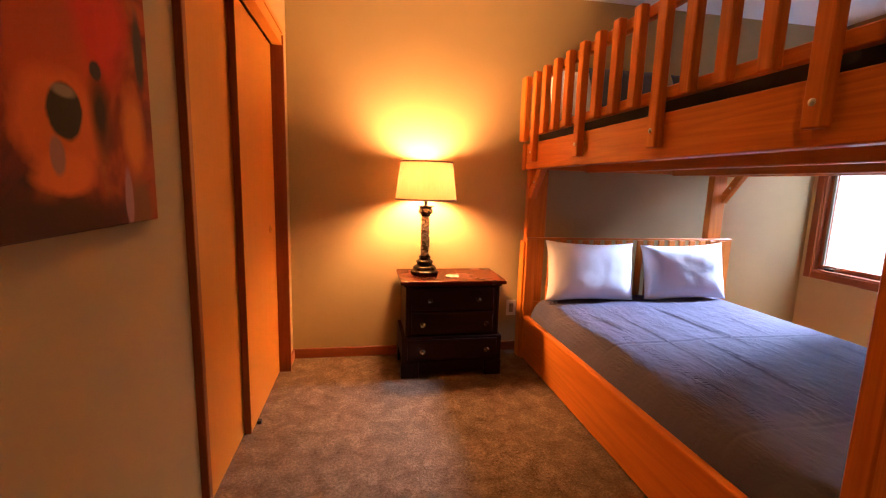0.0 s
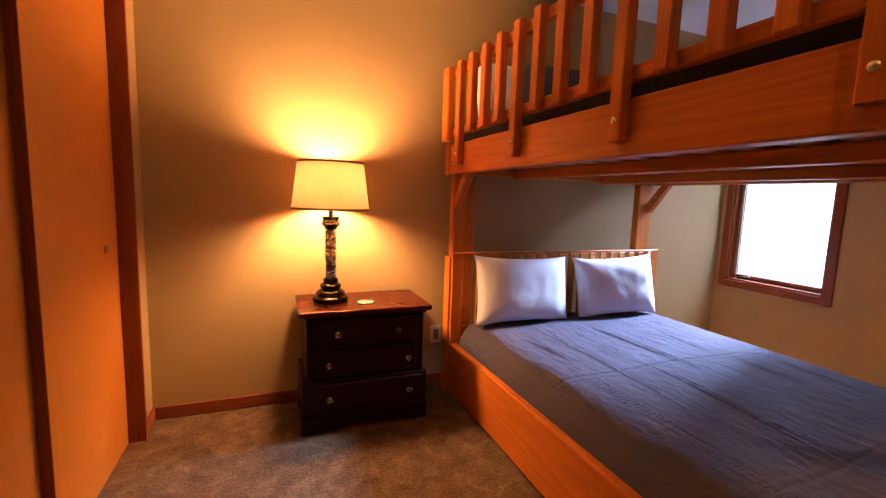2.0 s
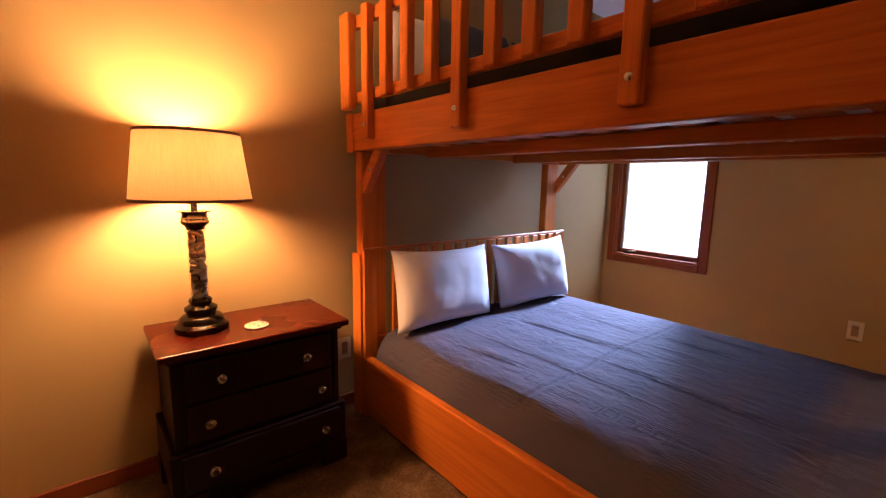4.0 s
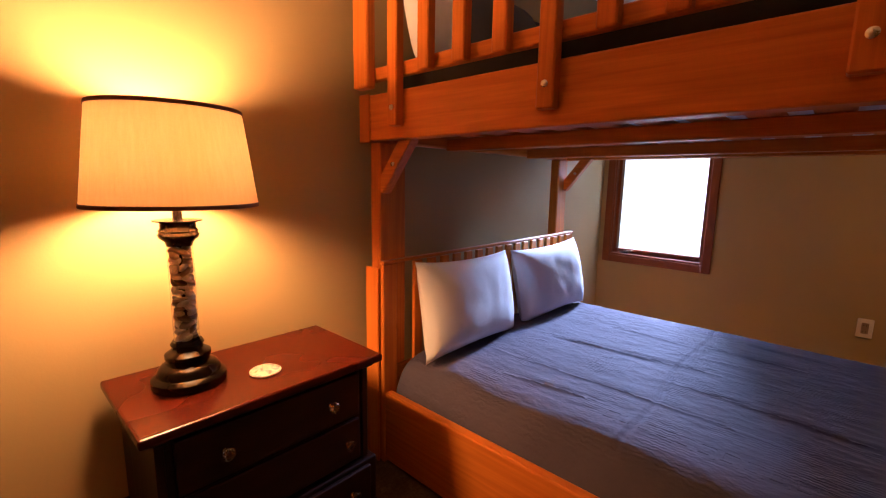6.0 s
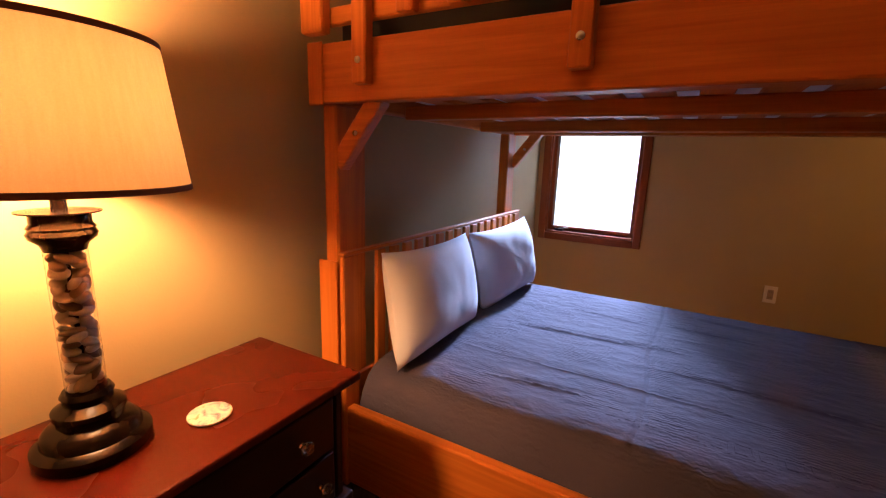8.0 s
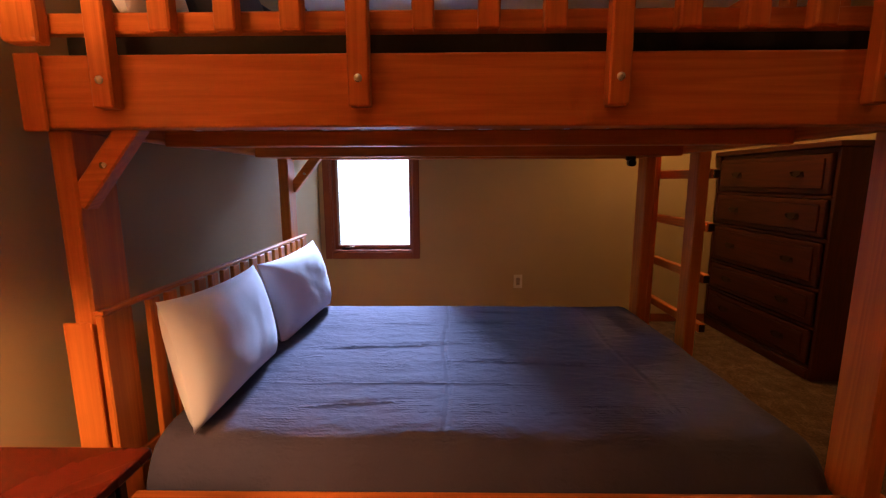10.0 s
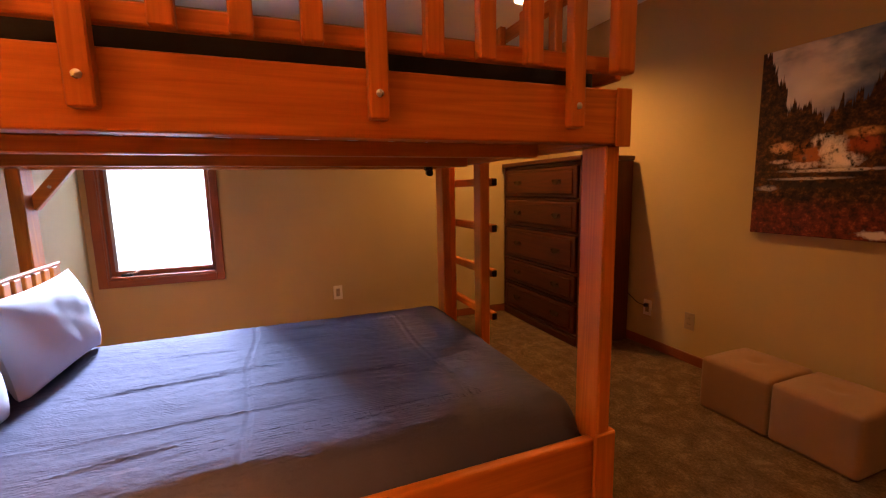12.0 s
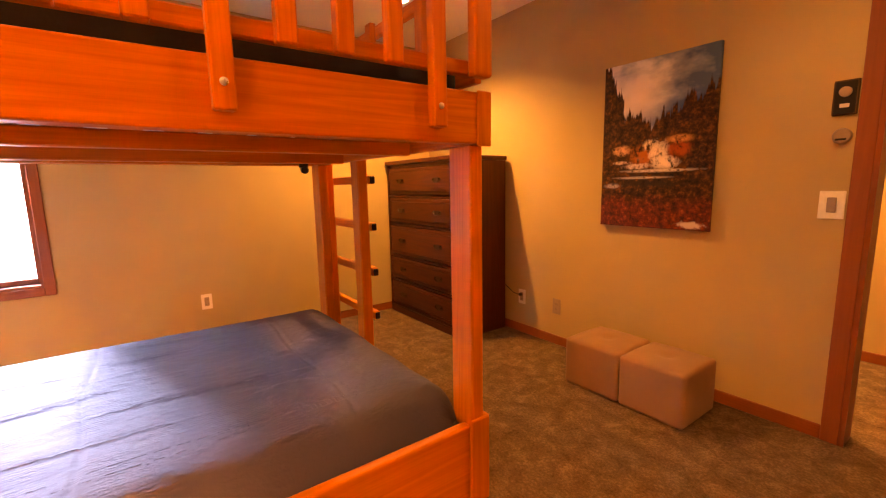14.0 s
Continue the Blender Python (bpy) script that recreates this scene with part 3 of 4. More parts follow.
upper = thing("mattress", (2.0, 2.1, 1.4115), "thin dark-sided mattress with a pale underside on the upper bunk", "mattress")
part("side_border", brick(1.228, BX1 - 0.048, 1.03, 3.16, 1.424, 1.62, 0.03, None, 3), DARKMESH, upper)
part("underside", brick(1.236, BX1 - 0.056, 1.038, 3.152, 1.4115, 1.4235, 0.004), LINEN, upper, "pale woven underside")
single("bed_cover", heights(60, 80, 1.232, BX1 - 0.052, 1.034, 3.156, lambda x, y: 1.630 + 0.012 * noise.noise((x * 3, y * 3, 5.0)) - 0.02 * math.exp(-min(x - 1.232, BX1 - 0.052 - x) / 0.03)), NAVY, "navy blue cover on the upper bunk", "bedspread", "", True)


def pillow(name, m, w, h, t, material, label, seed, group=""):
    """A stuffed pillow lying in its own xz plane with pinched corners and a seam."""
    bm = bmesh.new()
    n = 34
    sides = []
    for side in (1, -1):
        rows = []
        for j in range(n + 1):
            v = 2 * j / n - 1
            row = []
            for i in range(n + 1):
                u = 2 * i / n - 1
                pinch = 1 - 0.10 * (1 - abs(u) ** 2.2) * abs(v) ** 3
                pinch2 = 1 - 0.07 * (1 - abs(v) ** 2.2) * abs(u) ** 3
                fat = max(0.0, (1 - abs(u) ** 3.2) * (1 - abs(v) ** 3.0)) ** 0.56
                dent = 0.005 * noise.noise((u * 1.6 + seed, v * 1.6, side)) + 0.003 * noise.noise((u * 5 + seed, v * 3, side * 2.0))
                row.append(bm.verts.new((u * w / 2 * pinch2, side * (fat * t / 2 + dent * fat), v * h / 2 * pinch)))
            rows.append(row)
        for a, b in zip(rows, rows[1:]):
            for i in range(n):
                bm.faces.new((a[i], a[i + 1], b[i + 1], b[i]) if side < 0 else (a[i + 1], a[i], b[i], b[i + 1]))
        sides.append(rows)
    bmesh.ops.remove_doubles(bm, verts=bm.verts, dist=0.0005)
    ob = single(name, bm, material, label, "pillow", group, True)
    ob.matrix_world = m
    return ob


pillow("pillow", pose(1.610, 3.000, 0.657, -11, 2.0, 2.0), 0.68, 0.42, 0.18, LINEN, "plump white cotton pillow leaning on the slatted headboard", 1.0, "lower bunk pillows")
pillow("pillow", pose(2.335, 2.990, 0.652, -12, -2.5, -6.0), 0.62, 0.41, 0.19, LINEN, "dented white cotton pillow leaning on the slatted headboard", 6.0, "lower bunk pillows")
pillow("pillow", pose(1.40, 3.05, 1.815, -14, 0, 4), 0.30, 0.40, 0.14, LINEN, "white pillow standing on the upper bunk", 9.0, "upper bunk pillows")
pillow("pillow", pose(1.78, 2.98, 1.825, -20, 0, -2), 0.56, 0.42, 0.17, NAVY, "navy blue pillow leaning at the head of the upper bunk", 12.0, "upper bunk pillows")
pillow("pillow", pose(2.42, 2.98, 1.820, -22, 0, 3), 0.62, 0.42, 0.17, NAVY, "navy blue pillow leaning at the head of the upper bunk", 15.0, "upper bunk pillows")

# ---- nightstand ----
stand = thing("nightstand", (0.615, 3.04, 0.0), "dark mahogany nightstand with three drawers and crystal knobs", "nightstand")
part("top", brick(0.277, 0.952, 2.840, 3.247, 0.612, 0.637, 0.006, None, 2), CHERRY_TOP, stand, "reddish polished wood top")
part("moulding", brick(0.300, 0.930, 2.862, 3.240, 0.596, 0.6115, 0.005), MAHOG[0], stand)
part("side_panel", brick(0.312, 0.332, 2.880, 3.235, 0.270, 0.5955, 0.002), MAHOG[2], stand)
part("side_panel", brick(0.898, 0.918, 2.880, 3.235, 0.270, 0.5955, 0.002), MAHOG[2], stand)
part("carcass", brick(0.3325, 0.8975, 2.890, 3.235, 0.270, 0.595), MAHOG[0], stand)
part("lower_case", brick(0.290, 0.940, 2.862, 3.238, 0.105, 0.2695, 0.006, None, 2), MAHOG[0], stand)
for dz0, dz1, dx0, dx1, dy in ((0.440, 0.585, 0.350, 0.880, 2.872), (0.285, 0.428, 0.350, 0.880, 2.872), (0.122, 0.258, 0.325, 0.905, 2.846)):
    drawer = part("drawer", brick(dx0, dx1, dy, dy + 0.0155, dz0, dz1, 0.005, None, 2), MAHOG[0], stand)
    mid = (dz0 + dz1) / 2
    for kx in ((0.462, 0.772) if dz0 > 0.43 else (0.418, 0.830)):
        stem = part("knob", lathe([(0.007, 0), (0.007, 0.010), (0.016, 0.017), (0.017, 0.024), (0.011, 0.031)], 0, 0, 10), CRYSTAL, drawer, "faceted clear crystal knob")
        stem.matrix_basis = Matrix.Translation((kx, dy - 0.0005, mid)) @ pose(0, 0, 0, 90, 0, 0)
for fx0, fx1 in ((0.286, 0.400), (0.830, 0.944)):
    for fy0, fy1 in ((2.858, 2.960), (3.150, 3.240)):
        part("bracket_foot", brick(fx0, fx1, fy0, fy1, 0.0, 0.1045, 0.008, None, 2), MAHOG[2], stand)
part("apron", brick(0.401, 0.829, 2.862, 2.880, 0.032, 0.1045, 0.004), MAHOG[0], stand)

# ---- table lamp ----
LX, LY, LZ = 0.450, 3.067, 0.6372
tl = thing("table_lamp", (LX, LY, LZ), "lit black table lamp with pebble-filled glass column and linen shade", "table lamp")
part("base", lathe([(0.088, LZ), (0.092, LZ + 0.006), (0.092, LZ + 0.024), (0.084, LZ + 0.031), (0.078, LZ + 0.034), (0.076, LZ + 0.048), (0.066, LZ + 0.058), (0.052, LZ + 0.064),
    (0.051, LZ + 0.074), (0.056, LZ + 0.079), (0.056, LZ + 0.089), (0.046, LZ + 0.096), (0.038, LZ + 0.101), (0.038, LZ + 0.110), (0.041, LZ + 0.115), (0.036, LZ + 0.124)], LX, LY, 48), BLACK, tl, "stepped glossy black base", True)
C0, C1 = LZ + 0.1245, LZ + 0.384
column = part("glass_column", lathe([(0.0309, C0), (0.0309, C1), (0.0303, C1), (0.0303, C0)], LX, LY, 36, False), GLASS, tl, "clear glass tube", True)
column.visible_shadow = False
part("rod", rod((LX, LY, C0), (LX, LY, C1), 0.004), BLACK, tl)
part("collar", lathe([(0.030, C1 + 0.0005), (0.034, C1 + 0.012), (0.046, C1 + 0.022), (0.049, C1 + 0.030), (0.045, C1 + 0.037), (0.047, C1 + 0.041), (0.042, C1 + 0.048), (0.042, C1 + 0.062),
    (0.058, C1 + 0.066), (0.058, C1 + 0.0685), (0.030, C1 + 0.070)], LX, LY, 44), BLACK, tl, "flared glossy black collar", True)
part("neck", rod((LX, LY, C1 + 0.070), (LX, LY, 1.181), 0.0115), BLACK, tl, "", True)
part("bulb", lathe([(0.012, 1.182), (0.013, 1.206), (0.018, 1.231), (0.020, 1.251), (0.016, 1.266), (0.006, 1.274)], LX, LY, 24), BULB, tl, "glowing bulb", True)
R0, R1, S0, S1 = 0.198, 0.167, 1.127, 1.371
shade_part = part("shade", lathe([(R0, S0), (R1, S1)], LX, LY, 72, False), SHADE, tl, "cream linen drum shade", True)
k = (R0 - R1) / (S1 - S0)
part("shade_trim", lathe([(R0 + 0.0015, S0 - 0.001), (R0 + 0.0015 - k * 0.009, S0 + 0.009), (R0 - 0.003 - k * 0.009, S0 + 0.009), (R0 - 0.003, S0 - 0.001)], LX, LY, 72, False), BAND, shade_part, "brown edge binding", True)
part("shade_trim", lathe([(R1 + 0.0015 + k * 0.009, S1 - 0.009), (R1 + 0.0015, S1 + 0.001), (R1 - 0.003, S1 + 0.001), (R1 - 0.003 + k * 0.009, S1 - 0.009)], LX, LY, 72, False), BAND, shade_part, "brown edge binding", True)
part("harp", rod((LX, LY, 1.276), (LX, LY, 1.380), 0.003), BRASS, tl)
for a in (0, 60, 120):
    ux, uy = math.cos(radians(a)), math.sin(radians(a))
    part("shade_spoke", rod((LX - R1 * 0.985 * ux, LY - R1 * 0.985 * uy, 1.364), (LX + R1 * 0.985 * ux, LY + R1 * 0.985 * uy, 1.364), 0.0018, 6), BRASS, tl)
part("finial", lathe([(0.004, 1.379), (0.008, 1.383), (0.008, 1.388), (0.003, 1.393)], LX, LY, 16), BRASS, tl, "", True)
# pebbles packed in the tube
pebble_mats = []
for i, colr in enumerate(((0.62, 0.50, 0.36), (0.50, 0.35, 0.21), (0.16, 0.10, 0.06), (0.74, 0.64, 0.50))):
    pebble_mats.append(plain("pebble_%s" % "abcd"[i], colr, 0.45, 0.0, 0.25))
pebble_data = []
for pm in pebble_mats:
    bm = bmesh.new()
    bmesh.ops.create_icosphere(bm, subdivisions=2, radius=1.0)
    me = bpy.data.meshes.new("pebble")
    bm.to_mesh(me)
    bm.free()
    me.materials.append(pm)
    me.shade_smooth()
    pebble_data.append(me)
rnd = random.Random(5)
z = C0 + 0.006
turn_at = 0.0
while z < C1 - 0.006:
    for q in range(4):
        a = turn_at + q * 1.57 + rnd.uniform(-0.4, 0.4)
        r = 0.0177
        ob = new("pebble", rnd.choice(pebble_data))
        ob.parent = column
        ob.matrix_parent_inverse = place_of(column).inverted()
        ob.matrix_basis = Matrix.LocRotScale((LX + r * math.cos(a), LY + r * math.sin(a), z + rnd.uniform(-0.003, 0.003)), Euler((rnd.uniform(-0.7, 0.7), rnd.uniform(-0.7, 0.7), a + 1.57 + rnd.uniform(-0.5, 0.5))), (rnd.uniform(0.014, 0.021), rnd.uniform(0.010, 0.013), rnd.uniform(0.0065, 0.0105)))
    z += 0.0142
    turn_at += 1.1

# coaster on the nightstand
def coaster_face():
    n = Nodes("coaster_print")
    w = n.noise(n.mapped((22.0, 22.0, 22.0)), 1.0, 3.0, 0.6, 1.2)
    return n.settle(n.ramp(w, (0.36, (0.16, 0.17, 0.18)), (0.46, (0.50, 0.46, 0.38)), (0.56, (0.62, 0.55, 0.38)), (0.66, (0.45, 0.22, 0.09))), 0.25)


ob = single("coaster", lathe([(0.042, 0), (0.044, 0.002), (0.044, 0.005), (0.042, 0.0065)], 0, 0, 40), coaster_face(), "round glossy printed coaster on the nightstand", "coaster", "", True)
ob.matrix_world = pose(0.624, 2.982, 0.6372)

# ---- chest of drawers ----
DXA, DXB, DYF, DYB, DH = 2.565, 3.67, -0.02, -0.50, 1.435
chest = thing("chest_of_drawers", (3.1, -0.2, 0.0), "tall dark brown wooden chest with five drawers and bail pulls", "dresser")
part("top", brick(DXA - 0.015, DXB + 0.015, DYB, DYF + 0.02, DH - 0.035, DH, 0.008, None, 2), WALNUT[0], chest)
part("side_panel", brick(DXA, DXA + 0.022, DYB, DYF - 0.001, 0.0, DH - 0.036, 0.003), WALNUT[2], chest)
part("side_panel", brick(DXB - 0.022, DXB, DYB, DYF - 0.001, 0.0, DH - 0.036, 0.003), WALNUT[2], chest)
part("carcass", brick(DXA + 0.023, DXB - 0.023, DYB, DYF - 0.022, 0.07, DH - 0.037), WALNUT[0], chest)
part("plinth", brick(DXA + 0.023, DXB - 0.023, DYF - 0.03, DYF + 0.012, 0.0, 0.066, 0.006), WALNUT[0], chest)
edges_z = [0.075, 0.325, 0.560, 0.860, 1.115, 1.385]
for z0, z1 in zip(edges_z, edges_z[1:]):
    part("drawer_divider", brick(DXA + 0.023, DXB - 0.023, DYF - 0.0215, DYF + 0.004, z0 - 0.009, z0 + 0.009, 0.003), WALNUT[0], chest)
    drawer = part("drawer", brick(DXA + 0.045, DXB - 0.045, DYF - 0.0215, DYF + 0.008, z0 + 0.014, z1 - 0.014, 0.010, None, 2), WALNUT[0], chest)
    part("raised_panel", brick(DXA + 0.085, DXB - 0.085, DYF + 0.0085, DYF + 0.016, z0 + 0.045, z1 - 0.045, 0.006), WALNUT[0], drawer)
    for hx in (DXA + 0.27, DXB - 0.27):
        hz = (z0 + z1) / 2
        part("backplate", brick(hx - 0.05, hx + 0.05, DYF + 0.0165, DYF + 0.0195, hz - 0.016, hz + 0.022, 0.001), BRONZE, drawer, "dark bronze backplate")
        bm = bmesh.new()
        pts = [(hx + 0.04 * math.cos(a), DYF + 0.030, hz + 0.010 - 0.026 * math.sin(a)) for a in [math.pi * q / 8 for q in range(9)]]
        for p, q in zip(pts, pts[1:]):
            seg = rod(p, q, 0.0035, 8)
            me = bpy.data.meshes.new("tmp")
            seg.to_mesh(me)
            seg.free()
            bm.from_mesh(me)
            bpy.data.meshes.remove(me)
        box(bm, hx - 0.044, hx - 0.036, DYF + 0.0195, DYF + 0.034, hz + 0.006, hz + 0.014)
        box(bm, hx + 0.036, hx + 0.044, DYF + 0.0195, DYF + 0.034, hz + 0.006, hz + 0.014)
        part("bail_pull", bm, BRONZE, drawer, "swinging bronze bail pull")

# ---- ottomans ----


def ottoman(x0, x1, y0, y1, h):
    ob = thing("ottoman", ((x0 + x1) / 2, (y0 + y1) / 2, 0.0), "tan suede cube ottoman with a tufted top by the wall", "ottoman", "cube ottomans")
    bm = brick(x0, x1, y0, y1, 0.0, h, 0.022, None, 4)
    bmesh.ops.subdivide_edges(bm, edges=[e for e in bm.edges if e.calc_length() > 0.2], cuts=9, use_grid_fill=True)
    mx, my = (x0 + x1) / 2, (y0 + y1) / 2
    for v in bm.verts:
        if v.co.z > h - 0.02:
            d = math.hypot(v.co.x - mx, v.co.y - my)
            v.co.z += 0.010 * max(0, 1 - (d / 0.2) ** 2) - 0.020 * math.exp(-(d / 0.03) ** 2)
    part("body", bm, SUEDE, ob, "", True)
    part("button", lathe([(0.013, h - 0.013), (0.013, h - 0.008), (0.005, h - 0.004)], mx, my, 16), SUEDE, ob, "", True)
    return ob


ottoman(0.905, 1.254, -0.425, -0.070, 0.285)
ottoman(1.260, 1.609, -0.425, -0.070, 0.285)

# ---- pictures ----


def masks(n, u, v, cu, cv, ru, rv, soft, wobble):
    """An oval brush patch with a ragged edge, 1 inside."""
    a = n.math("DIVIDE", n.math("SUBTRACT", u, cu), ru)
    b = n.math("DIVIDE", n.math("SUBTRACT", v, cv), rv)
    d = n.math("SQRT", n.math("ADD", n.math("MULTIPLY", a, a), n.math("MULTIPLY", b, b)))
    d = n.math("ADD", d, wobble)
    return n.math("DIVIDE", n.math("SUBTRACT", 1.0, d), soft, True)


def canvas_uv(n, axis, a0, a1, z0, z1):
    xyz = n.add("ShaderNodeSeparateXYZ", (0, n.coords))
    u = n.math("DIVIDE", n.math("SUBTRACT", xyz.outputs[axis], a0), a1 - a0)
    v = n.math("DIVIDE", n.math("SUBTRACT", xyz.outputs[2], z0), z1 - z0)
    return u, v


PY0, PY1, PZ0, PZ1 = 0.485, 1.360, 1.138, 2.073


def abstract_paint():
    n = Nodes("abstract_paint")
    u, v = canvas_uv(n, 1, PY0, PY1, PZ0, PZ1)
    wob = n.math("MULTIPLY", n.math("SUBTRACT", n.noise(n.coords, 11.0, 4.0, 0.6, 0.8), 0.5), 0.5)
    stroke = n.noise(n.mapped((1.0, 30.0, 7.0)), 1.0, 4.0)
    color = n.ramp(n.noise(n.coords, 3.2, 4.0, 0.6, 1.2), (0.34, (0.035, 0.014, 0.010)), (0.46, (0.17, 0.022, 0.010)), (0.56, (0.36, 0.055, 0.014)), (0.68, (0.42, 0.13, 0.02)))
    for cu, cv, ru, rv, soft, col in (
            (0.68, 0.36, 0.20, 0.22, 0.5, (0.30, 0.040, 0.007)), (0.83, 0.43, 0.12, 0.15, 0.5, (0.40, 0.018, 0.007)), (0.93, 0.225, 0.06, 0.12, 0.5, (0.42, 0.11, 0.015)),
            (0.62, 0.050, 0.36, 0.070, 0.5, (0.040, 0.014, 0.006)), (0.94, 0.060, 0.07, 0.09, 0.5, (0.13, 0.050, 0.018)), (0.53, 0.36, 0.055, 0.13, 0.3, (0.075, 0.028, 0.032)),
            (0.690, 0.215, 0.125, 0.110, 0.25, (0.40, 0.075, 0.010)), (0.690, 0.135, 0.100, 0.040, 0.35, (0.46, 0.092, 0.012)), (0.805, 0.250, 0.045, 0.100, 0.7, (0.020, 0.011, 0.006)),
            (0.700, 0.240, 0.052, 0.052, 0.15, (0.018, 0.016, 0.010)), (0.700, 0.272, 0.040, 0.014, 0.4, (0.15, 0.11, 0.065)), (0.670, 0.165, 0.022, 0.036, 0.3, (0.20, 0.085, 0.050)),
            (0.800, 0.325, 0.022, 0.020, 0.3, (0.025, 0.018, 0.012)), (0.890, 0.090, 0.020, 0.075, 0.3, (0.28, 0.13, 0.11)), (0.975, 0.400, 0.026, 0.10, 0.4, (0.035, 0.024, 0.020))):
        color = n.mix(masks(n, u, v, cu - 0.02, cv - 0.035, ru, rv, soft, wob), color, tuple(1.6 * c for c in col))
    color = n.mix(n.math("MULTIPLY", stroke, 0.30), color, (0.06, 0.020, 0.008))
    n.bump(n.math("ADD", stroke, n.noise(n.coords, 500.0, 1.0)), 0.35, 0.003)
    return n.settle(color, 0.7, Specular_IOR_Level=0.1)


painting = thing("abstract_painting", (WEST, (PY0 + PY1) / 2, PZ0), "red and orange abstract canvas painting on the wall", "painting")
part("canvas", brick(WEST + 0.013, WEST + 0.034, PY0, PY1, PZ0, PZ1, 0.003), abstract_paint(), painting)
part("stretcher", brick(WEST + 0.001, WEST + 0.0128, PY0 + 0.006, PY1 - 0.006, PZ0 + 0.006, PZ1 - 0.006), FIR[2], painting, "wooden stretcher behind the canvas")

QX0, QX1, QZ0, QZ1 = 1.025, 1.682, 0.938, 1.907


def landscape_print():
    n = Nodes("landscape_print")
    u0, v = canvas_uv(n, 0, QX0, QX1, QZ0, QZ1)
    u = n.math("SUBTRACT", 1.0, u0)
    big = n.math("SUBTRACT", n.noise(n.coords, 7.0, 4.0, 0.6), 0.5)
    wob = n.math("MULTIPLY", n.math("SUBTRACT", n.noise(n.coords, 26.0, 6.0, 0.7), 0.5), 2.4)
    leaf = n.noise(n.coords, 26.0, 7.0, 0.72)
    cloud = n.math("ADD", n.noise(n.mapped((3.0, 1.0, 5.0)), 1.0, 4.0), n.math("MULTIPLY", n.math("SUBTRACT", u, 0.5), -0.35))
    sky_col = n.ramp(cloud, (0.36, (0.06, 0.09, 0.15)), (0.48, (0.22, 0.24, 0.28)), (0.60, (0.60, 0.55, 0.50)))
    sky_col = n.mix(masks(n, u, v, 0.32, 0.78, 0.35, 0.20, 0.9, 0.0), sky_col, (0.74, 0.62, 0.50))
    sky_col = n.mix(masks(n, u, v, 0.84, 0.70, 0.34, 0.08, 0.8, n.math("MULTIPLY", big, 0.8)), sky_col, (0.03, 0.06, 0.13))
    ground = n.ramp(leaf, (0.38, (0.008, 0.005, 0.003)), (0.52, (0.045, 0.017, 0.007)), (0.70, (0.19, 0.066, 0.014)))
    # ridge that drops from both sides to a notch, edged with trees
    tree_edge = n.math("MULTIPLY", n.math("SUBTRACT", n.noise(n.mapped((55.0, 1.0, 5.0)), 1.0, 2.0), 0.5), 0.30)
    notch = n.math("ABSOLUTE", n.math("SUBTRACT", u, 0.47))
    ridge = n.math("ADD", n.math("ADD", n.math("MULTIPLY", notch, 0.34), 0.635), tree_edge)
    ridge = n.math("ADD", ridge, n.math("MULTIPLY", masks(n, u, v, 0.0, 0.9, 0.26, 0.5, 1.0, 0.0), 0.30))
    land = n.math("MULTIPLY", n.math("SUBTRACT", ridge, v), 45.0, True)
    color = n.mix(land, sky_col, ground)
    for cu, cv, ru, rv, soft, col in (
            (0.56, 0.44, 0.10, 0.09, 0.3, (0.62, 0.52, 0.42)), (0.60, 0.38, 0.15, 0.04, 0.4, (0.55, 0.45, 0.35)), (0.20, 0.475, 0.10, 0.035, 0.3, (0.62, 0.32, 0.12)),
            (0.72, 0.52, 0.13, 0.03, 0.4, (0.52, 0.24, 0.06)), (0.74, 0.465, 0.09, 0.045, 0.3, (0.30, 0.05, 0.015)), (0.55, 0.345, 0.40, 0.012, 0.5, (0.60, 0.50, 0.40)),
            (0.40, 0.305, 0.30, 0.010, 0.5, (0.46, 0.38, 0.32)), (0.12, 0.255, 0.10, 0.02, 0.5, (0.40, 0.33, 0.28)), (0.42, 0.42, 0.10, 0.02, 0.5, (0.32, 0.20, 0.13)), (0.50, 0.27, 0.46, 0.03, 0.6, (0.02, 0.014, 0.010))):
        color = n.mix(n.math("MULTIPLY", masks(n, u, v, cu, cv, ru, rv, soft, wob), n.math("MULTIPLY", n.math("SUBTRACT", leaf, 0.36), 5.0, True)), color, col)
    cascade = n.noise(n.mapped((34.0, 1.0, 16.0)), 1.0, 4.0, 0.6, 0.6)
    for cu, cv, ru, rv, col in ((0.40, 0.44, 0.15, 0.075, (0.36, 0.11, 0.025)), (0.72, 0.46, 0.13, 0.06, (0.30, 0.055, 0.014)), (0.47, 0.495, 0.085, 0.040, (0.78, 0.64, 0.48)), (0.53, 0.440, 0.085, 0.050, (0.78, 0.62, 0.46)), (0.62, 0.395, 0.120, 0.040, (0.76, 0.60, 0.45)), (0.36, 0.375, 0.17, 0.020, (0.55, 0.42, 0.32)), (0.20, 0.40, 0.11, 0.014, (0.48, 0.32, 0.22))):
        color = n.mix(n.math("MULTIPLY", masks(n, u, v, cu, cv, ru, rv, 0.45, n.math("MULTIPLY", wob, 0.8)), n.math("MULTIPLY", n.math("SUBTRACT", n.math("ADD", n.math("MULTIPLY", cascade, 0.5), n.math("MULTIPLY", leaf, 0.5)), 0.43), 9.0, True)), color, col)
    fall = n.ramp(leaf, (0.38, (0.03, 0.010, 0.008)), (0.56, (0.13, 0.022, 0.010)), (0.72, (0.40, 0.10, 0.03)))
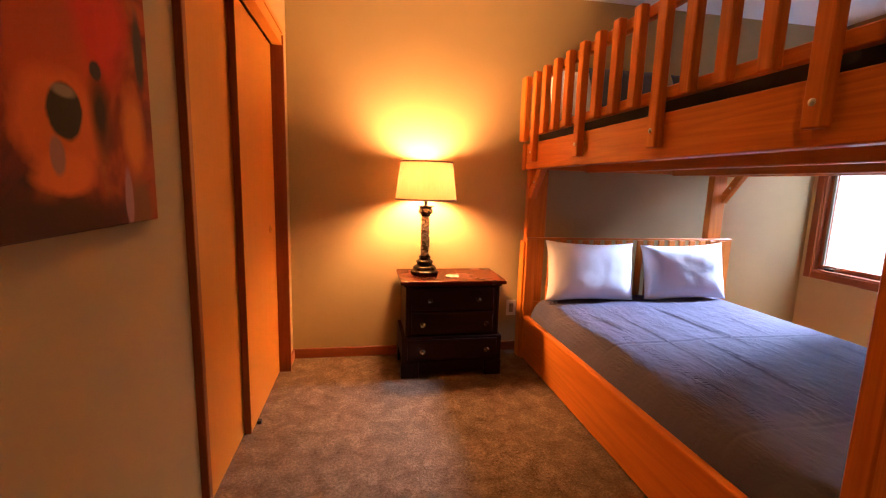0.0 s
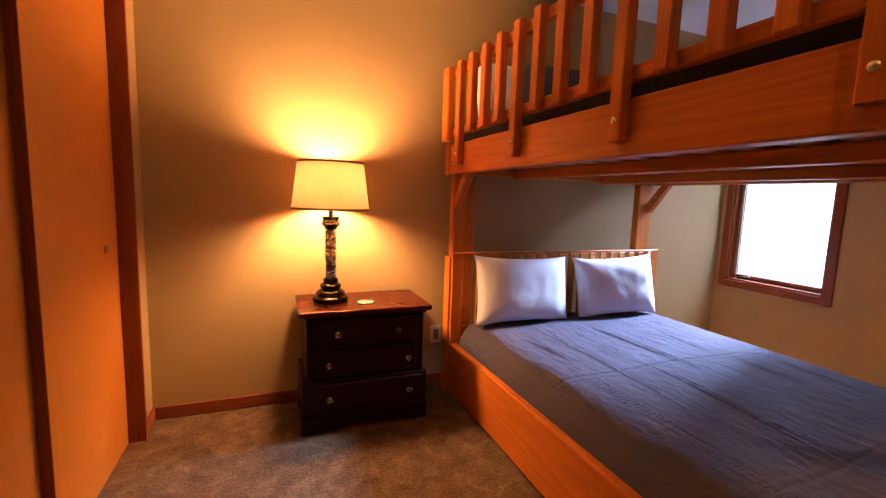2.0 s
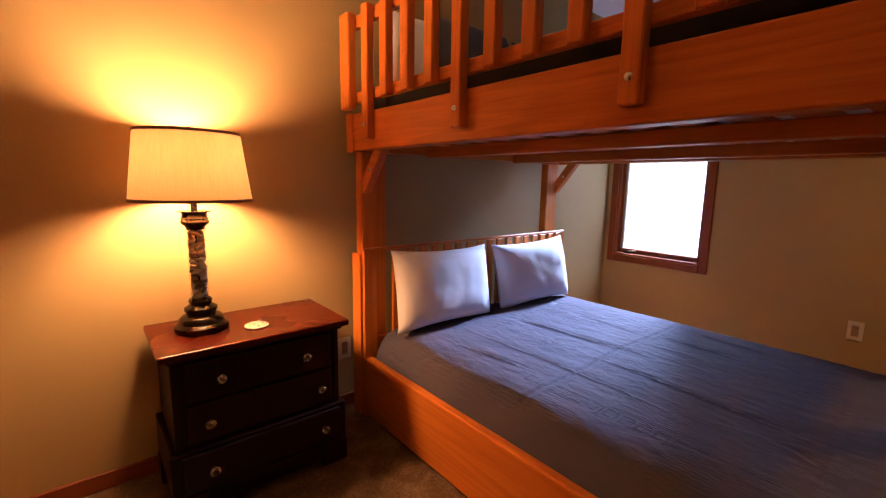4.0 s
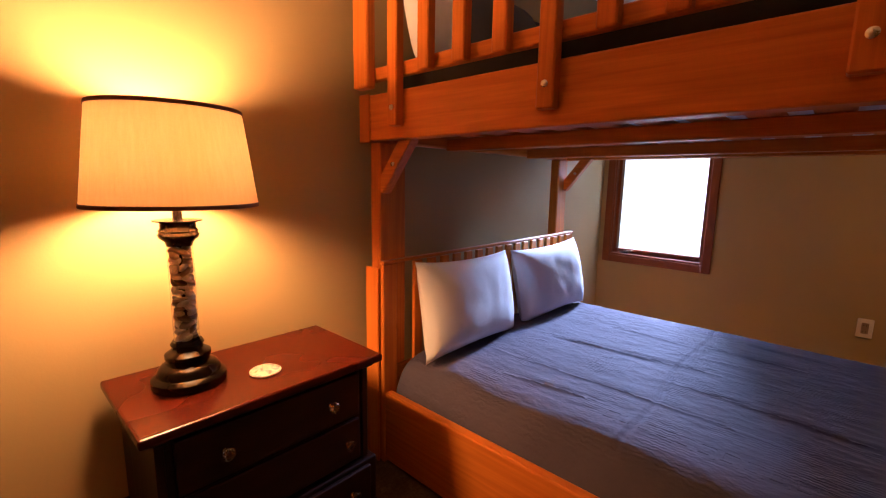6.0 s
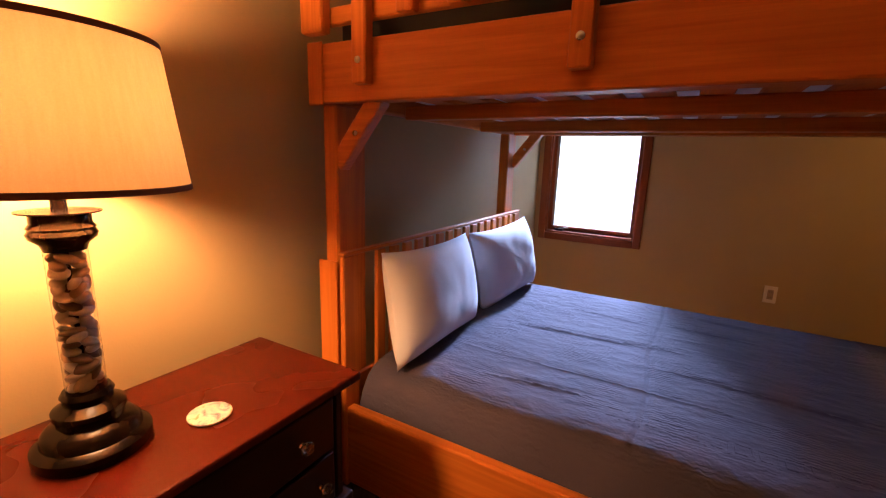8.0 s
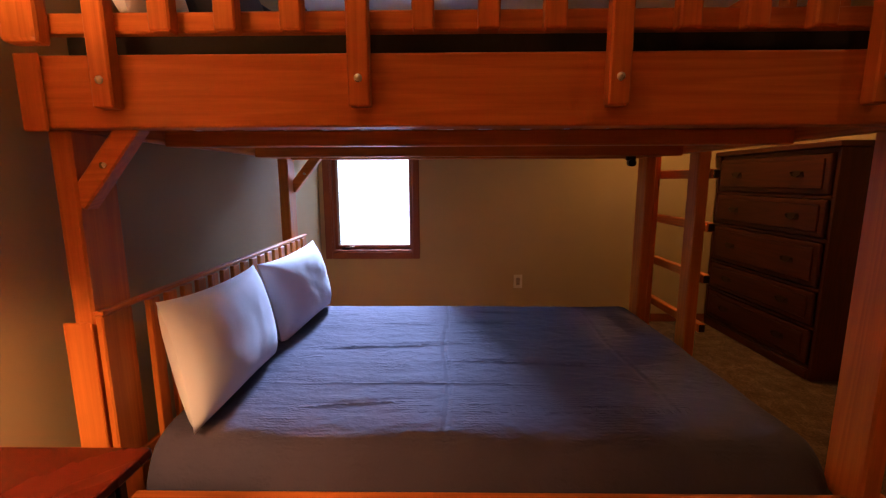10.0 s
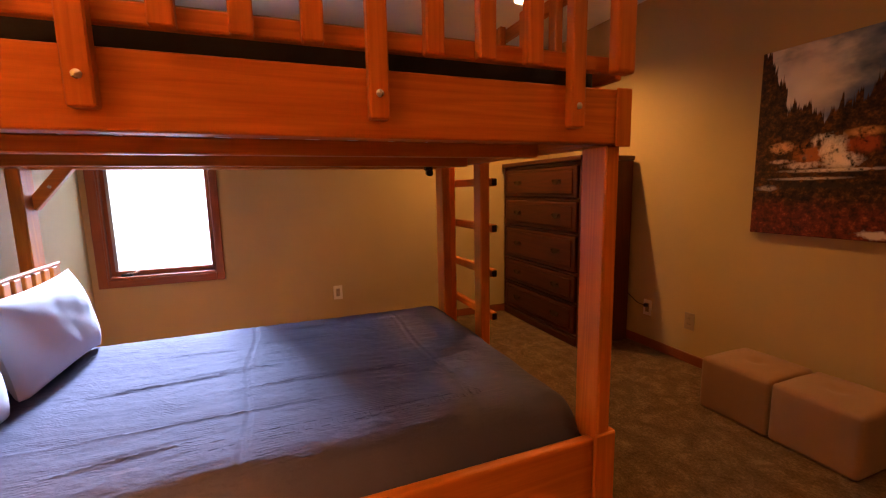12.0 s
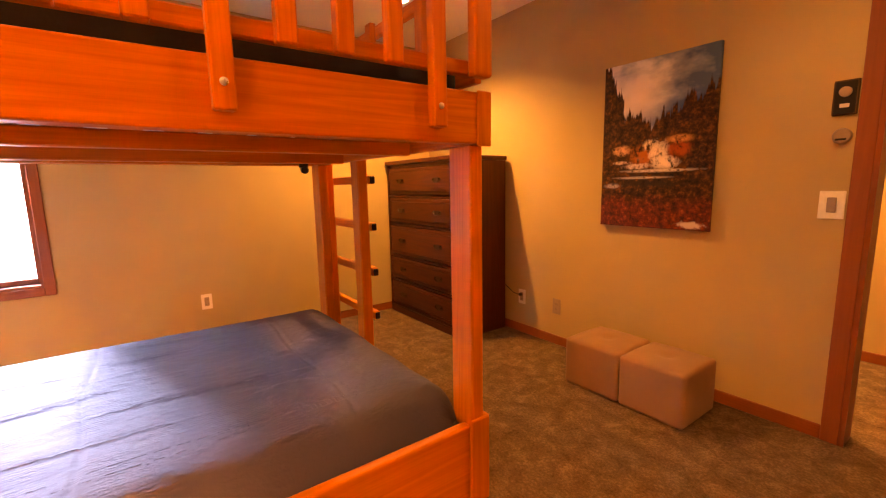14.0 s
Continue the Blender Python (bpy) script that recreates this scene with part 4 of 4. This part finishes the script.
    color = n.mix(n.math("MULTIPLY", n.math("SUBTRACT", n.math("ADD", 0.20, n.math("MULTIPLY", big, 0.15)), v), 14.0, True), color, fall)
    color = n.mix(masks(n, u, v, 0.85, 0.03, 0.13, 0.022, 0.5, wob), color, (0.50, 0.42, 0.36))
    n.bump(n.noise(n.coords, 700.0, 1.0), 0.2, 0.001)
    return n.settle(color, 0.6, Specular_IOR_Level=0.15)


stream = thing("landscape_picture", ((QX0 + QX1) / 2, SOUTH, QZ0), "canvas print of an autumn mountain stream under cloudy sky", "picture")
part("canvas", brick(QX0, QX1, SOUTH + 0.013, SOUTH + 0.032, QZ0, QZ1, 0.002), landscape_print(), stream)
part("stretcher", brick(QX0 + 0.006, QX1 - 0.006, SOUTH + 0.001, SOUTH + 0.0128, QZ0 + 0.006, QZ1 - 0.006), FIR[2], stream, "wooden stretcher behind the canvas")

# ---- wall plates and controls ----


def plate(cx, cz, kind, wall, w=0.074, h=0.118, tone=PLASTIC, shade_word="ivory"):
    """An outlet or switch on a wall plate, built on the south wall and turned to its wall."""
    label = {"outlet": shade_word + " duplex power outlet on the wall", "switch": shade_word + " rocker light switch on the wall"}[kind]
    ob = thing("power_outlet" if kind == "outlet" else "light_switch", (0, 0, 0), label, "outlet" if kind == "outlet" else "light switch", "outlets" if kind == "outlet" else "")
    part("cover_plate", brick(-w / 2, w / 2, 0.0005, 0.006, -h / 2, h / 2, 0.003, None, 2), tone, ob)
    if kind == "switch":
        part("rocker", brick(-0.0165, 0.0165, 0.0062, 0.0105, -0.033, 0.033, 0.002), TANPLASTIC, ob, "tan rocker")
    else:
        part("receptacle", brick(-0.0165, 0.0165, 0.0062, 0.008, -0.034, 0.034, 0.0015), TANPLASTIC, ob)
        for sz in (-0.019, 0.019):
            for sx in (-0.006, 0.006):
                part("slot", brick(sx - 0.0012, sx + 0.0012, 0.0081, 0.0087, sz - 0.004, sz + 0.004), SLOT, ob)
    if wall == "south":
        ob.matrix_world = pose(cx, SOUTH, cz)
    elif wall == "north":
        ob.matrix_world = pose(cx, NORTH, cz, 0, 0, 180)
    else:
        ob.matrix_world = pose(EAST, cx, cz, 0, 0, 90)
    return ob


corded = plate(2.399, 0.300, "outlet", "south")
plate(2.047, 0.293, "outlet", "south", tone=TANPLASTIC, shade_word="tan")
plate(0.547, 1.094, "switch", "south", 0.090, 0.124)
plate(1.583, 0.356, "outlet", "east")
plate(1.140, 0.330, "outlet", "north")
# plug and cord from the outlet to behind the chest
part("plug", brick(2.387, 2.411, SOUTH + 0.009, SOUTH + 0.036, 0.308, 0.332, 0.004), DARKPLASTIC, corded, "dark plug")
bm = bmesh.new()
pts = [(2.411, SOUTH + 0.03, 0.32), (2.46, SOUTH + 0.035, 0.325), (2.51, SOUTH + 0.025, 0.34), (2.58, SOUTH + 0.014, 0.37)]
for p, q in zip(pts, pts[1:]):
    seg = rod(p, q, 0.003, 8)
    me = bpy.data.meshes.new("tmp")
    seg.to_mesh(me)
    seg.free()
    bm.from_mesh(me)
    bpy.data.meshes.remove(me)
part("cable", bm, DARKPLASTIC, corded, "dark power cable")

panel = thing("heater_control", (0.540, SOUTH, 1.549), "dark wall control with a round dial in a tan frame", "wall control")
part("frame", brick(0.498, 0.582, SOUTH + 0.0005, SOUTH + 0.012, 1.477, 1.622, 0.003), BRONZE, panel)
part("panel_face", brick(0.505, 0.575, SOUTH + 0.0125, SOUTH + 0.017, 1.483, 1.616, 0.003), DARKPLASTIC, panel)
dial = part("dial", lathe([(0.021, 0), (0.021, 0.010), (0.017, 0.013)], 0, 0, 28), TANPLASTIC, panel, "tan round dial", True)
dial.matrix_basis = Matrix.Translation((0.540, SOUTH + 0.0172, 1.572)) @ pose(0, 0, 0, -90, 0, 0)
part("display", brick(0.524, 0.556, SOUTH + 0.0172, SOUTH + 0.019, 1.508, 1.524, 0.001), PLASTIC, panel)
thermo = thing("thermostat", (0.538, SOUTH, 1.390), "round tan wall thermostat with a lever", "thermostat")
body_part = part("body", lathe([(0.033, 0.0), (0.033, 0.012), (0.028, 0.022), (0.020, 0.024)], 0, 0, 36), TANPLASTIC, thermo, "", True)
body_part.matrix_basis = Matrix.Translation((0.538, SOUTH + 0.0005, 1.390)) @ pose(0, 0, 0, -90, 0, 0)
part("lever", brick(0.520, 0.556, SOUTH + 0.025, SOUTH + 0.029, 1.371, 1.379, 0.001), DARKPLASTIC, thermo)
